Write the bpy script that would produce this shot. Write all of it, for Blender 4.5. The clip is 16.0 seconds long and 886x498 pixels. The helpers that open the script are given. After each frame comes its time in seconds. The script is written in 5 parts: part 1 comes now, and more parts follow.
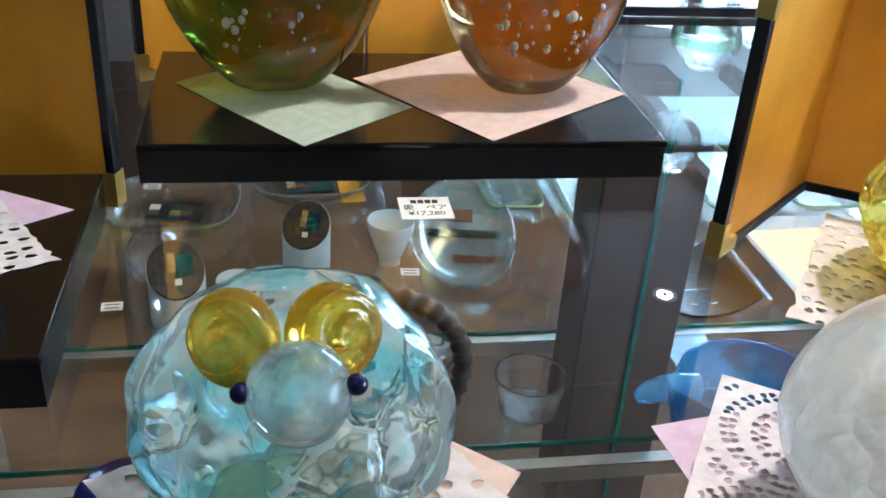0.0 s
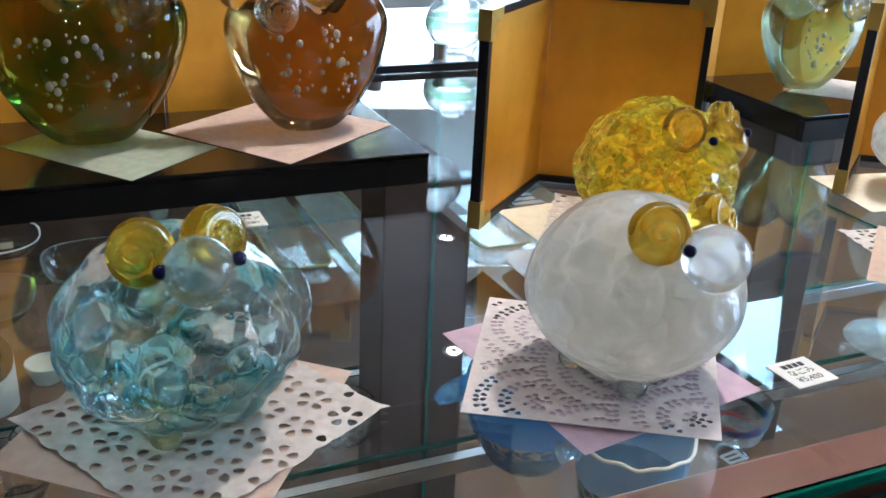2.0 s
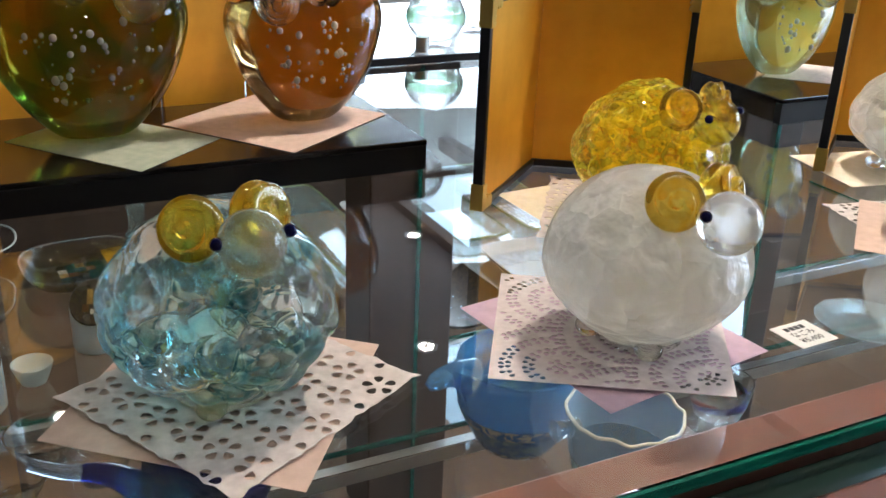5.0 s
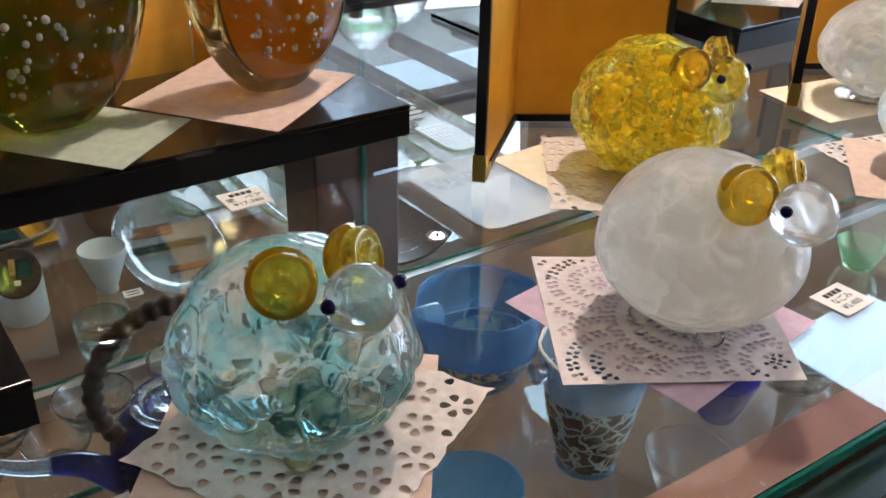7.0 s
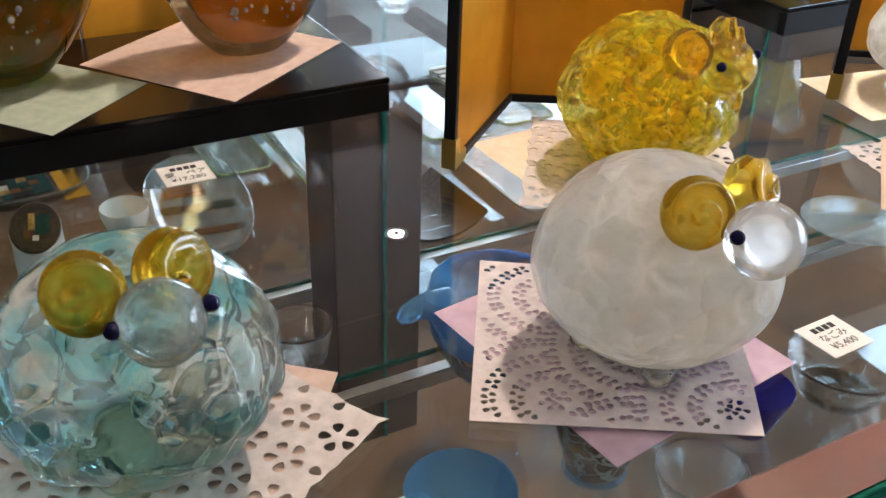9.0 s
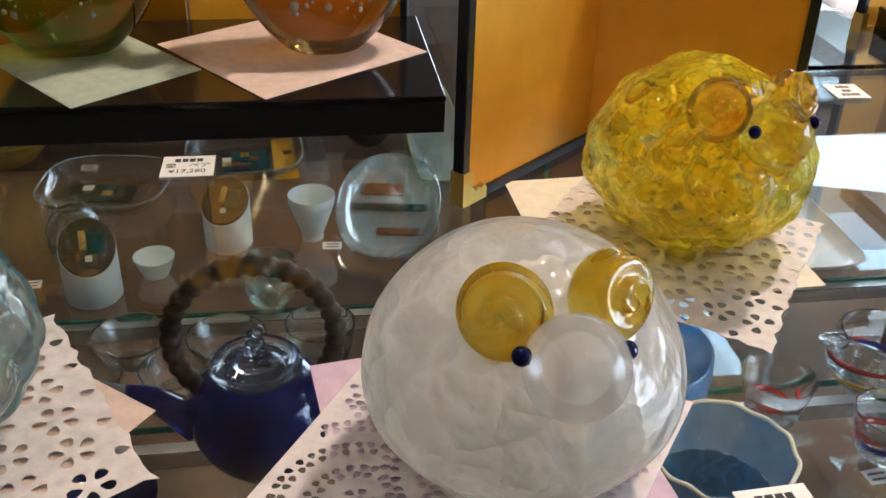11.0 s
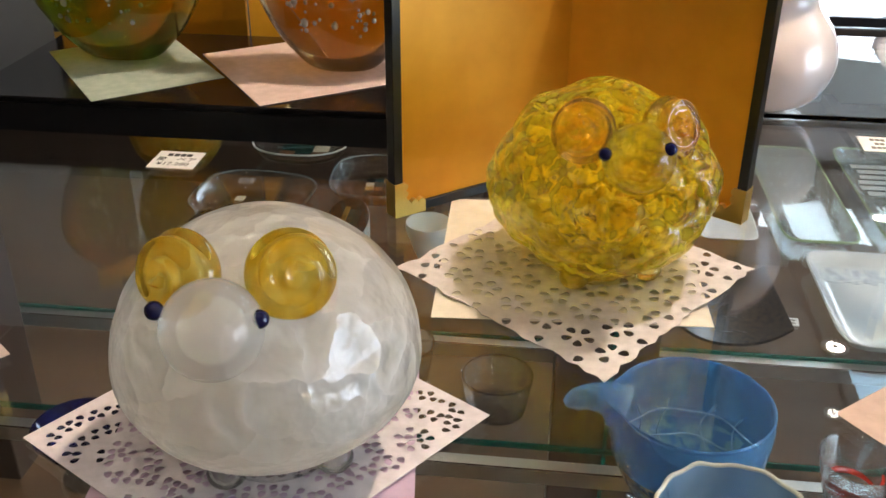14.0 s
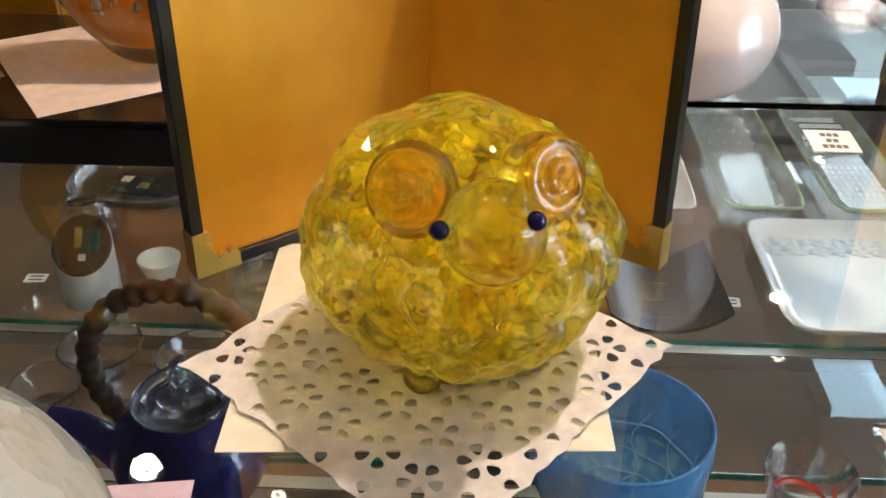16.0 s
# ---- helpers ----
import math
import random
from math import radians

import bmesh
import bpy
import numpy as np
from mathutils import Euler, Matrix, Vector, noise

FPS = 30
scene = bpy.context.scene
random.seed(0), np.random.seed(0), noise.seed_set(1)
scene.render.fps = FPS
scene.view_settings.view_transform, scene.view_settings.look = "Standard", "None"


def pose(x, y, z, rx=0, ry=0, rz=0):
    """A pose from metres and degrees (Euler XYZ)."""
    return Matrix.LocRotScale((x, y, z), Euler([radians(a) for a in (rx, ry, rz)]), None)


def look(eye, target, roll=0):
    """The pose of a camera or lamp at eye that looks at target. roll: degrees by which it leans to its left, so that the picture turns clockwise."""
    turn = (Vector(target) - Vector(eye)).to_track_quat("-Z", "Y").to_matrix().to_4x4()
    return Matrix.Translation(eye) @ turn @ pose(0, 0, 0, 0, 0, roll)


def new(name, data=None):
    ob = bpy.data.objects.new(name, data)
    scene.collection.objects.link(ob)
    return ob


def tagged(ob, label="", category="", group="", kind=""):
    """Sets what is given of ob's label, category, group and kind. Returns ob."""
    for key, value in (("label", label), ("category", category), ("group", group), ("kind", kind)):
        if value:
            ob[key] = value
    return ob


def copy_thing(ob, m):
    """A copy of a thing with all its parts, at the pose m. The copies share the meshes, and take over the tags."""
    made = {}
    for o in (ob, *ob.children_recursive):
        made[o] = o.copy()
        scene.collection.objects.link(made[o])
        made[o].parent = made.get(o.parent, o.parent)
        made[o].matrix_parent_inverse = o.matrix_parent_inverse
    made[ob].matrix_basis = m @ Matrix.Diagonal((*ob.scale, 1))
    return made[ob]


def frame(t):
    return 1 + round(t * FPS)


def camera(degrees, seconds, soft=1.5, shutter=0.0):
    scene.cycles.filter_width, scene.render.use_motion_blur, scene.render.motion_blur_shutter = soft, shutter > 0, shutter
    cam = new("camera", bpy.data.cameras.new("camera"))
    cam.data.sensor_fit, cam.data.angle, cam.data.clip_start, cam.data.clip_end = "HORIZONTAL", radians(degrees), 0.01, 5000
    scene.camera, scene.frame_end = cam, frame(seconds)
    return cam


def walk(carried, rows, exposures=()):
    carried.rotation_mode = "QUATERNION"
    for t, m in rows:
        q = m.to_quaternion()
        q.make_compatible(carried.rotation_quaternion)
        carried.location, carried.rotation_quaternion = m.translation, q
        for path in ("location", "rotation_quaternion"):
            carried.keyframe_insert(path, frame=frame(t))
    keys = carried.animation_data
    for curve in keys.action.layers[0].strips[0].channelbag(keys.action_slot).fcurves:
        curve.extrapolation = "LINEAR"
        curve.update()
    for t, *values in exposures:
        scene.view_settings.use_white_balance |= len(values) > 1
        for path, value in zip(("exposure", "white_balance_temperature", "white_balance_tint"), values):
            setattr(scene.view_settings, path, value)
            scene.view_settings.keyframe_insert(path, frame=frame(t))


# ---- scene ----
cam = camera(49.0, 16.0)
PATH = [
    (0, (0.0350, -0.0230, 1.2902), (0.1974, 0.8327, 0.7988), 3.95),
    (0.5, (0.0174, -0.0543, 1.2716), (0.2098, 0.8071, 0.8014), 2.20),
    (1, (-0.0018, -0.0920, 1.2634), (0.2532, 0.7672, 0.8199), 1.55),
    (1.5, (-0.0279, -0.1444, 1.2650), (0.3089, 0.7026, 0.8536), 3.70),
    (2, (-0.0333, -0.2080, 1.2879), (0.3483, 0.6292, 0.8961), 2.70),
    (2.5, (-0.0642, -0.2449, 1.2934), (0.3229, 0.6007, 0.9258), 3.33),
    (3, (-0.0532, -0.2587, 1.2902), (0.3200, 0.5970, 0.9319), 2.36),
    (3.5, (-0.0500, -0.2738, 1.2848), (0.3094, 0.5868, 0.9240), 2.50),
    (4, (-0.0410, -0.2679, 1.2780), (0.3209, 0.5881, 0.9087), 2.56),
    (6.5, (-0.1653, -0.1239, 1.3125), (0.3464, 0.6103, 0.8664), 1.48),
    (7, (-0.1601, -0.1074, 1.3309), (0.3451, 0.6093, 0.8501), 1.25),
    (7.5, (-0.1589, -0.1032, 1.3395), (0.3353, 0.6041, 0.8341), 0.99),
    (8, (-0.1370, -0.0937, 1.3320), (0.3538, 0.6122, 0.8213), 1.31),
    (10.5, (0.1920, -0.0818, 1.2875), (0.3918, 0.7535, 0.7752), 1.42),
    (11, (0.2383, -0.0706, 1.2826), (0.3682, 0.7817, 0.7760), 1.67),
    (11.5, (0.2875, -0.0767, 1.2732), (0.3568, 0.7887, 0.7769), 2.92),
    (12, (0.3353, -0.1056, 1.2779), (0.3509, 0.7646, 0.7854), 2.67),
    (12.5, (0.3615, -0.1132, 1.2670), (0.3382, 0.7606, 0.7812), 3.09),
    (13, (0.3900, -0.1149, 1.2625), (0.3475, 0.7572, 0.7751), 2.41),
    (13.5, (0.4163, -0.1194, 1.2608), (0.3431, 0.7582, 0.7870), 1.15),
    (14, (0.4563, -0.1021, 1.2699), (0.3550, 0.7768, 0.8038), 0.35),
    (14.5, (0.4881, -0.0387, 1.2691), (0.4017, 0.8405, 0.8005), -0.24),
    (15, (0.5079, 0.0132, 1.2641), (0.4364, 0.8894, 0.7876), -0.37),
    (15.5, (0.5109, 0.0521, 1.2595), (0.4512, 0.9227, 0.7711), -0.36),
    (16, (0.5063, 0.0997, 1.2438), (0.4596, 0.9542, 0.7265), -0.01),
]
EXPOSURES = [(0, 1.24, 5080, 8), (1, 1.14, 5170, 10), (1.5, 0.88, 5290, 11), (2, 0.82, 5230, 9), (2.5, 0.77, 5370, 9), (4, 0.87, 5820, 11), (6.5, 0.76, 5930, 15), (8, 0.85, 6030, 17), (10.5, 0.69, 6100, 15), (12, 0.83, 5800, 13), (12.5, 0.73, 5820, 13), (13.5, 0.74, 6120, 14), (16, 0.8, 6320, 13)]
walk(cam, [(t, look(eye, target, roll)) for t, eye, target, roll in PATH], EXPOSURES)

from mathutils.geometry import delaunay_2d_cdt

# ---------------------------------------------------------------- light
world = bpy.data.worlds.new("world")
scene.world = world
world.use_nodes = True
wn = world.node_tree.nodes
wl = world.node_tree.links
sky = wn.new("ShaderNodeTexSky")
sky.sky_type = "NISHITA"
sky.sun_disc = False
sky.sun_elevation = radians(48)
sky.sun_rotation = radians(60)
wl.new(sky.outputs["Color"], wn["Background"].inputs["Color"])
wn["Background"].inputs["Strength"].default_value = 0.12
TOP = 0.95        # upper face of the glass counter top
SHELF = 0.345     # upper face of the glass shelf below it
CEIL = 2.74


def area(name, m, sx, sy, power, colour):
    lamp = bpy.data.lights.new(name, "AREA")
    lamp.shape, lamp.size, lamp.size_y, lamp.energy, lamp.color = "RECTANGLE", sx, sy, power, colour
    ob = new(name, lamp)
    ob.matrix_world = m
    return ob


sun_data = bpy.data.lights.new("sun", "SUN")
sun_data.energy, sun_data.angle, sun_data.color = 2.0, radians(0.6), (1.0, 0.95, 0.87)
new("sun", sun_data).matrix_world = look((6, 14, 12), (3.6, 7.6, 0))
# daylight through the glazed roof strip and the rear windows
area("roof_light", look((3.85, 3.5, 2.98), (3.85, 3.5, 0)), 2.3, 5.4, 55, (0.62, 0.84, 1.0))
area("window_light_side", look((5.1, -0.5, 1.4), (0.5, -0.1, 0.9)), 2.8, 1.9, 78, (0.74, 0.87, 1.0))
area("window_light_rear", look((3.2, 5.85, 1.4), (2.0, 2.0, 0.9)), 2.6, 2.0, 60, (0.84, 0.93, 1.0))
LAMPS = [(1.0, 0.8, 86), (0.59, 3.23, 24), (1.62, 3.25, 26), (0.07, 0.79, 4), (0.59, -0.44, 6), (1.62, -0.44, 8), (-0.45, -0.44, 10), (-0.5, 2.2, 12)]
for x, y, power in LAMPS:
    spot = bpy.data.lights.new("downlight_lamp", "SPOT")
    spot.energy, spot.color, spot.spot_size, spot.spot_blend, spot.shadow_soft_size = power, (1.0, 0.8, 0.57), radians(110), 0.7, 0.045
    new("downlight_lamp", spot).matrix_world = look((x, y, CEIL - 0.015), (x, y, 0))


# ---------------------------------------------------------------- materials
def mat(name, colour=(0.8, 0.8, 0.8), rough=0.5, metal=0.0, **more):
    m = bpy.data.materials.new(name)
    m.use_nodes = True
    p = m.node_tree.nodes["Principled BSDF"]
    p.inputs["Base Color"].default_value = (*colour, 1)
    p.inputs["Roughness"].default_value = rough
    p.inputs["Metallic"].default_value = metal
    for key, value in more.items():
        p.inputs[key.replace("_", " ")].default_value = value
    return m


def principled(m):
    return m.node_tree.nodes["Principled BSDF"]


def coords(m, scale=(1, 1, 1)):
    n, l = m.node_tree.nodes, m.node_tree.links
    tc, mp = n.new("ShaderNodeTexCoord"), n.new("ShaderNodeMapping")
    mp.inputs["Scale"].default_value = scale
    l.new(tc.outputs["Object"], mp.inputs["Vector"])
    return mp.outputs["Vector"]


def grain(m, a, b, scale=60, stretch=(1, 1, 1), detail=6, into="Base Color", lo=0.35, hi=0.65):
    """Two tones of noise into the base colour."""
    n, l = m.node_tree.nodes, m.node_tree.links
    tex, ramp = n.new("ShaderNodeTexNoise"), n.new("ShaderNodeValToRGB")
    tex.inputs["Scale"].default_value, tex.inputs["Detail"].default_value = scale, detail
    l.new(coords(m, stretch), tex.inputs["Vector"])
    ramp.color_ramp.elements[0].position, ramp.color_ramp.elements[1].position = lo, hi
    ramp.color_ramp.elements[0].color, ramp.color_ramp.elements[1].color = (*a, 1), (*b, 1)
    l.new(tex.outputs["Fac"], ramp.inputs["Fac"])
    l.new(ramp.outputs["Color"], principled(m).inputs[into])
    return m


def bumpy(m, scale=80, strength=0.2, distance=0.001, kind="noise", stretch=(1, 1, 1)):
    n, l = m.node_tree.nodes, m.node_tree.links
    bump = n.new("ShaderNodeBump")
    if kind == "noise":
        tex = n.new("ShaderNodeTexNoise")
        tex.inputs["Detail"].default_value = 5
        out = tex.outputs["Fac"]
    else:
        tex = n.new("ShaderNodeTexVoronoi")
        out = tex.outputs["Distance"]
    tex.inputs["Scale"].default_value = scale
    l.new(coords(m, stretch), tex.inputs["Vector"])
    l.new(out, bump.inputs["Height"])
    bump.inputs["Strength"].default_value, bump.inputs["Distance"].default_value = strength, distance
    l.new(bump.outputs["Normal"], principled(m).inputs["Normal"])
    return m


def glass(name, colour, rough=0.0, ior=1.5, weight=1.0):
    return mat(name, colour, rough, IOR=ior, Transmission_Weight=weight)


M_TOP = glass("counter glass", (0.93, 0.98, 0.97), ior=1.52)
M_EDGE = glass("green glass edge", (0.03, 0.44, 0.34), 0.12, weight=0.8)
M_CHANNEL = grain(mat("dark green channel", (0.008, 0.02, 0.017), 0.2), (0.006, 0.016, 0.013), (0.012, 0.03, 0.025), 20)
M_LACQUER = bumpy(mat("black lacquer", (0.006, 0.006, 0.007), 0.16, Coat_Weight=0.15, Coat_Roughness=0.05), 400, 0.05, 0.0002)
M_SATIN = bumpy(mat("black satin lacquer", (0.006, 0.006, 0.007), 0.42, Specular_IOR_Level=0.3), 400, 0.05, 0.0002)
M_FRAME = mat("black lacquered frame", (0.008, 0.009, 0.014), 0.3)
M_GOLD = bumpy(grain(mat("gold leaf paper", (0.6, 0.3, 0.03), 0.45, 0.2), (0.8, 0.37, 0.012), (0.88, 0.43, 0.02), 30), 500, 0.1, 0.0003)
M_BRASS = bumpy(mat("brass fitting", (0.78, 0.54, 0.14), 0.3, 0.85), 700, 0.5, 0.0006)
M_WOODDARK = bumpy(grain(mat("dark brown wood", (0.05, 0.03, 0.02), 0.4), (0.045, 0.028, 0.02), (0.075, 0.045, 0.032), 12, (1, 1, 0.06)), 60, 0.1, 0.0004, stretch=(1, 1, 0.06))
M_WOODRED = bumpy(grain(mat("reddish brown wood", (0.22, 0.08, 0.045), 0.38), (0.08, 0.024, 0.011), (0.13, 0.04, 0.02), 10, (0.08, 1, 1)), 80, 0.1, 0.0004, stretch=(0.06, 1, 1))
M_STEEL = mat("brushed steel", (0.5, 0.5, 0.48), 0.35, 1.0)
M_FLOOR = bumpy(grain(mat("brown floor boards", (0.2, 0.11, 0.06), 0.35), (0.07, 0.04, 0.024), (0.12, 0.07, 0.042), 5, (1, 0.1, 1)), 30, 0.1, 0.001)
M_WALL = bumpy(grain(mat("beige wall", (0.6, 0.54, 0.45), 0.8), (0.5, 0.46, 0.4), (0.58, 0.53, 0.46), 3), 200, 0.15, 0.001)
M_WALLD = bumpy(grain(mat("dark brown wall", (0.1, 0.07, 0.05), 0.7), (0.085, 0.06, 0.042), (0.12, 0.085, 0.06), 3), 200, 0.15, 0.001)
M_CEIL = bumpy(grain(mat("brown ceiling", (0.12, 0.065, 0.035), 0.7), (0.085, 0.045, 0.022), (0.13, 0.072, 0.038), 4), 150, 0.1, 0.001)
M_BASE = grain(mat("brown lower board", (0.3, 0.19, 0.12), 0.45), (0.09, 0.05, 0.027), (0.14, 0.08, 0.045), 8, (0.1, 1, 1))
M_TAG = grain(mat("white tag card", (0.85, 0.85, 0.84), 0.6), (0.82, 0.82, 0.81), (0.88, 0.88, 0.87), 200)
M_INK = mat("black ink", (0.02, 0.02, 0.025), 0.6)


def paper(name, a, b):
    return bumpy(grain(mat(name, a, 0.85, Transmission_Weight=0.0), a, b, 90, detail=9), 260, 0.35, 0.0004)


M_GREENP = paper("pale green washi", (0.38, 0.46, 0.37), (0.46, 0.53, 0.43))
M_PINKP = paper("pale pink washi", (0.6, 0.46, 0.39), (0.68, 0.53, 0.46))
M_LILACP = paper("lilac washi", (0.58, 0.43, 0.56), (0.66, 0.5, 0.63))
M_CREAMP = paper("cream washi", (0.74, 0.7, 0.58), (0.82, 0.78, 0.67))


def lace_stuff(name="white lace paper", thin=0.55, thick=0.85, low=(0.66, 0.61, 0.605), high=(0.76, 0.71, 0.7)):
    """Thin white paper that lets a part of the colour below show."""
    m = paper(name, low, high)
    n, l = m.node_tree.nodes, m.node_tree.links
    t, mix = n.new("ShaderNodeBsdfTransparent"), n.new("ShaderNodeMixShader")
    fib = n.new("ShaderNodeTexNoise")
    fib.inputs["Scale"].default_value, fib.inputs["Detail"].default_value = 140, 6
    l.new(coords(m), fib.inputs["Vector"])
    ramp = n.new("ShaderNodeMapRange")
    ramp.inputs["From Min"].default_value, ramp.inputs["From Max"].default_value = 0.3, 0.7
    ramp.inputs["To Min"].default_value, ramp.inputs["To Max"].default_value = thin, thick
    l.new(fib.outputs["Fac"], ramp.inputs["Value"])
    l.new(ramp.outputs["Result"], mix.inputs["Fac"])
    l.new(t.outputs[0], mix.inputs[1])
    l.new(principled(m).outputs[0], mix.inputs[2])
    l.new(mix.outputs[0], n["Material Output"].inputs["Surface"])
    return m


M_WHITEP = lace_stuff(thin=0.84, thick=0.98)
M_LACEW = lace_stuff("white lace threads", 0.86, 0.98, (0.72, 0.66, 0.68), (0.82, 0.76, 0.78))

def tinted(name, colour, clear=0.3, body=1.0, rough=0.0, ior=1.5, veil=None):
    """Cast glass: part of the light goes straight through, the rest is bent; body below 1 clouds it."""
    m = mat(name, colour, rough, IOR=ior, Transmission_Weight=body, Coat_Weight=0.25, Coat_Roughness=0.06)
    n, l = m.node_tree.nodes, m.node_tree.links
    t, mix = n.new("ShaderNodeBsdfTransparent"), n.new("ShaderNodeMixShader")
    t.inputs["Color"].default_value = (*[c ** 0.6 for c in colour], 1)
    mix.inputs["Fac"].default_value = 1 - clear
    l.new(t.outputs[0], mix.inputs[1])
    l.new(principled(m).outputs[0], mix.inputs[2])
    l.new(mix.outputs[0], n["Material Output"].inputs["Surface"])
    return m


def streaked(m, a, b, scale, lo, hi, kind="noise", into="Base Color", detail=3):
    """Veils of a second colour, or of cloudiness, in cast glass."""
    n, l = m.node_tree.nodes, m.node_tree.links
    ramp = n.new("ShaderNodeValToRGB")
    if kind == "noise":
        tex = n.new("ShaderNodeTexNoise")
        tex.inputs["Detail"].default_value, tex.inputs["Distortion"].default_value = detail, 0.6
        out = tex.outputs["Fac"]
    else:
        tex = n.new("ShaderNodeTexVoronoi")
        tex.feature = "SMOOTH_F1" if kind == "cells" else "DISTANCE_TO_EDGE"
        out = tex.outputs["Distance"]
    tex.inputs["Scale"].default_value = scale
    if kind == "noise":
        l.new(coords(m), tex.inputs["Vector"])
    else:
        warp, add, size = n.new("ShaderNodeTexNoise"), n.new("ShaderNodeVectorMath"), n.new("ShaderNodeVectorMath")
        warp.inputs["Scale"].default_value = scale * 0.9
        size.operation, size.inputs["Scale"].default_value = "SCALE", 1.5 / scale
        at = coords(m)
        l.new(at, warp.inputs["Vector"])
        l.new(warp.outputs["Color"], size.inputs[0])
        l.new(at, add.inputs[0])
        l.new(size.outputs[0], add.inputs[1])
        l.new(add.outputs[0], tex.inputs["Vector"])
    l.new(out, ramp.inputs["Fac"])
    ramp.color_ramp.elements[0].position, ramp.color_ramp.elements[1].position = lo, hi
    ramp.color_ramp.elements[0].color, ramp.color_ramp.elements[1].color = (*a, 1), (*b, 1)
    l.new(ramp.outputs["Color"], principled(m).inputs[into])
    return m


M_BLUEG = bumpy(streaked(tinted("aqua cast glass", (0.6, 0.92, 0.97), 0.2, 0.9), (0.24, 0.76, 0.9), (0.97, 1.0, 1.0), 26, 0.42, 0.56, detail=2), 46, 0.5, 0.0045, "cells")


def milky(name):
    """Clouded glass, lit through from behind: soft white cells, with caustic light put into the colour as broken seams.
    """
    m = mat(name, (0.9, 0.9, 0.86), 0.02, IOR=1.45, Transmission_Weight=0.3, Coat_Weight=1.0, Coat_Roughness=0.05)
    n, l = m.node_tree.nodes, m.node_tree.links
    p = principled(m)
    at = coords(m)
    warp, size, add = n.new("ShaderNodeTexNoise"), n.new("ShaderNodeVectorMath"), n.new("ShaderNodeVectorMath")
    warp.inputs["Scale"].default_value, warp.inputs["Detail"].default_value = 38, 3
    size.operation, size.inputs["Scale"].default_value = "SCALE", 0.028
    l.new(at, warp.inputs["Vector"])
    l.new(warp.outputs["Color"], size.inputs[0])
    l.new(at, add.inputs[0])
    l.new(size.outputs[0], add.inputs[1])
    caustic, cell = n.new("ShaderNodeTexVoronoi"), n.new("ShaderNodeTexVoronoi")
    caustic.feature = "DISTANCE_TO_EDGE"
    for tex in (caustic, cell):
        tex.inputs["Scale"].default_value = 46
        l.new(add.outputs[0], tex.inputs["Vector"])
    patch = n.new("ShaderNodeTexNoise")
    patch.inputs["Scale"].default_value, patch.inputs["Detail"].default_value = 24, 2
    l.new(at, patch.inputs["Vector"])

    def ranged(out, a, b, c, d):
        r = n.new("ShaderNodeMapRange")
        for key, value in zip(("From Min", "From Max", "To Min", "To Max"), (a, b, c, d)):
            r.inputs[key].default_value = value
        l.new(out, r.inputs["Value"])
        return r.outputs["Result"]

    # caustic lines painted as paler, cloudier glass along the cell edges
    line = n.new("ShaderNodeMath")
    line.operation = "MULTIPLY"
    l.new(ranged(caustic.outputs["Distance"], 0.0, 0.26, 1, 0), line.inputs[0])
    l.new(ranged(patch.outputs["Fac"], 0.42, 0.58, 0, 1), line.inputs[1])
    tone = n.new("ShaderNodeMix")
    tone.data_type = "RGBA"
    tone.inputs["A"].default_value, tone.inputs["B"].default_value = (0.95, 0.95, 0.88, 1), (1, 1, 0.95, 1)
    l.new(line.outputs[0], tone.inputs["Factor"])
    l.new(tone.outputs["Result"], p.inputs["Base Color"])
    l.new(ranged(line.outputs[0], 0, 1, 0.62, 0.36), p.inputs["Transmission Weight"])
    p.inputs["Subsurface Weight"].default_value = 0.25
    p.inputs["Subsurface Radius"].default_value = (1.0, 1.0, 1.0)
    p.inputs["Subsurface Scale"].default_value = 0.03
    bump = n.new("ShaderNodeBump")
    bump.inputs["Strength"].default_value, bump.inputs["Distance"].default_value = 0.8, 0.006
    l.new(cell.outputs["Distance"], bump.inputs["Height"])
    l.new(bump.outputs["Normal"], p.inputs["Normal"])
    l.new(bump.outputs["Normal"], p.inputs["Coat Normal"])
    thru, both = n.new("ShaderNodeBsdfTranslucent"), n.new("ShaderNodeMixShader")
    l.new(tone.outputs["Result"], thru.inputs["Color"])
    l.new(bump.outputs["Normal"], thru.inputs["Normal"])
    both.inputs["Fac"].default_value = 0.42
    l.new(p.outputs[0], both.inputs[1])
    l.new(thru.outputs[0], both.inputs[2])
    l.new(both.outputs[0], n["Material Output"].inputs["Surface"])
    return m


M_WHITEG = milky("milky white glass")
M_YELLOWG = bumpy(streaked(tinted("yellow crackle glass", (1.0, 0.97, 0.3), 0.42, 1.0), (1.0, 0.96, 0.1), (1.0, 1.0, 0.4), 30, 0.4, 0.56, detail=2), 52, 0.62, 0.005, "cells")
_n, _l = M_YELLOWG.node_tree.nodes, M_YELLOWG.node_tree.links
_t, _b = _n.new("ShaderNodeBsdfTranslucent"), _n.new("ShaderNodeMixShader")
_t.inputs["Color"].default_value, _b.inputs["Fac"].default_value = (1.0, 0.95, 0.1, 1), 0.3
_v, _w, _r = _n.new("ShaderNodeTexVoronoi"), _n.new("ShaderNodeTexNoise"), _n.new("ShaderNodeMapRange")
_v.inputs["Scale"].default_value, _w.inputs["Scale"].default_value, _w.inputs["Detail"].default_value = 7, 30, 3
_l.new(coords(M_YELLOWG), _w.inputs["Vector"])
_l.new(_w.outputs["Color"], _v.inputs["Vector"])
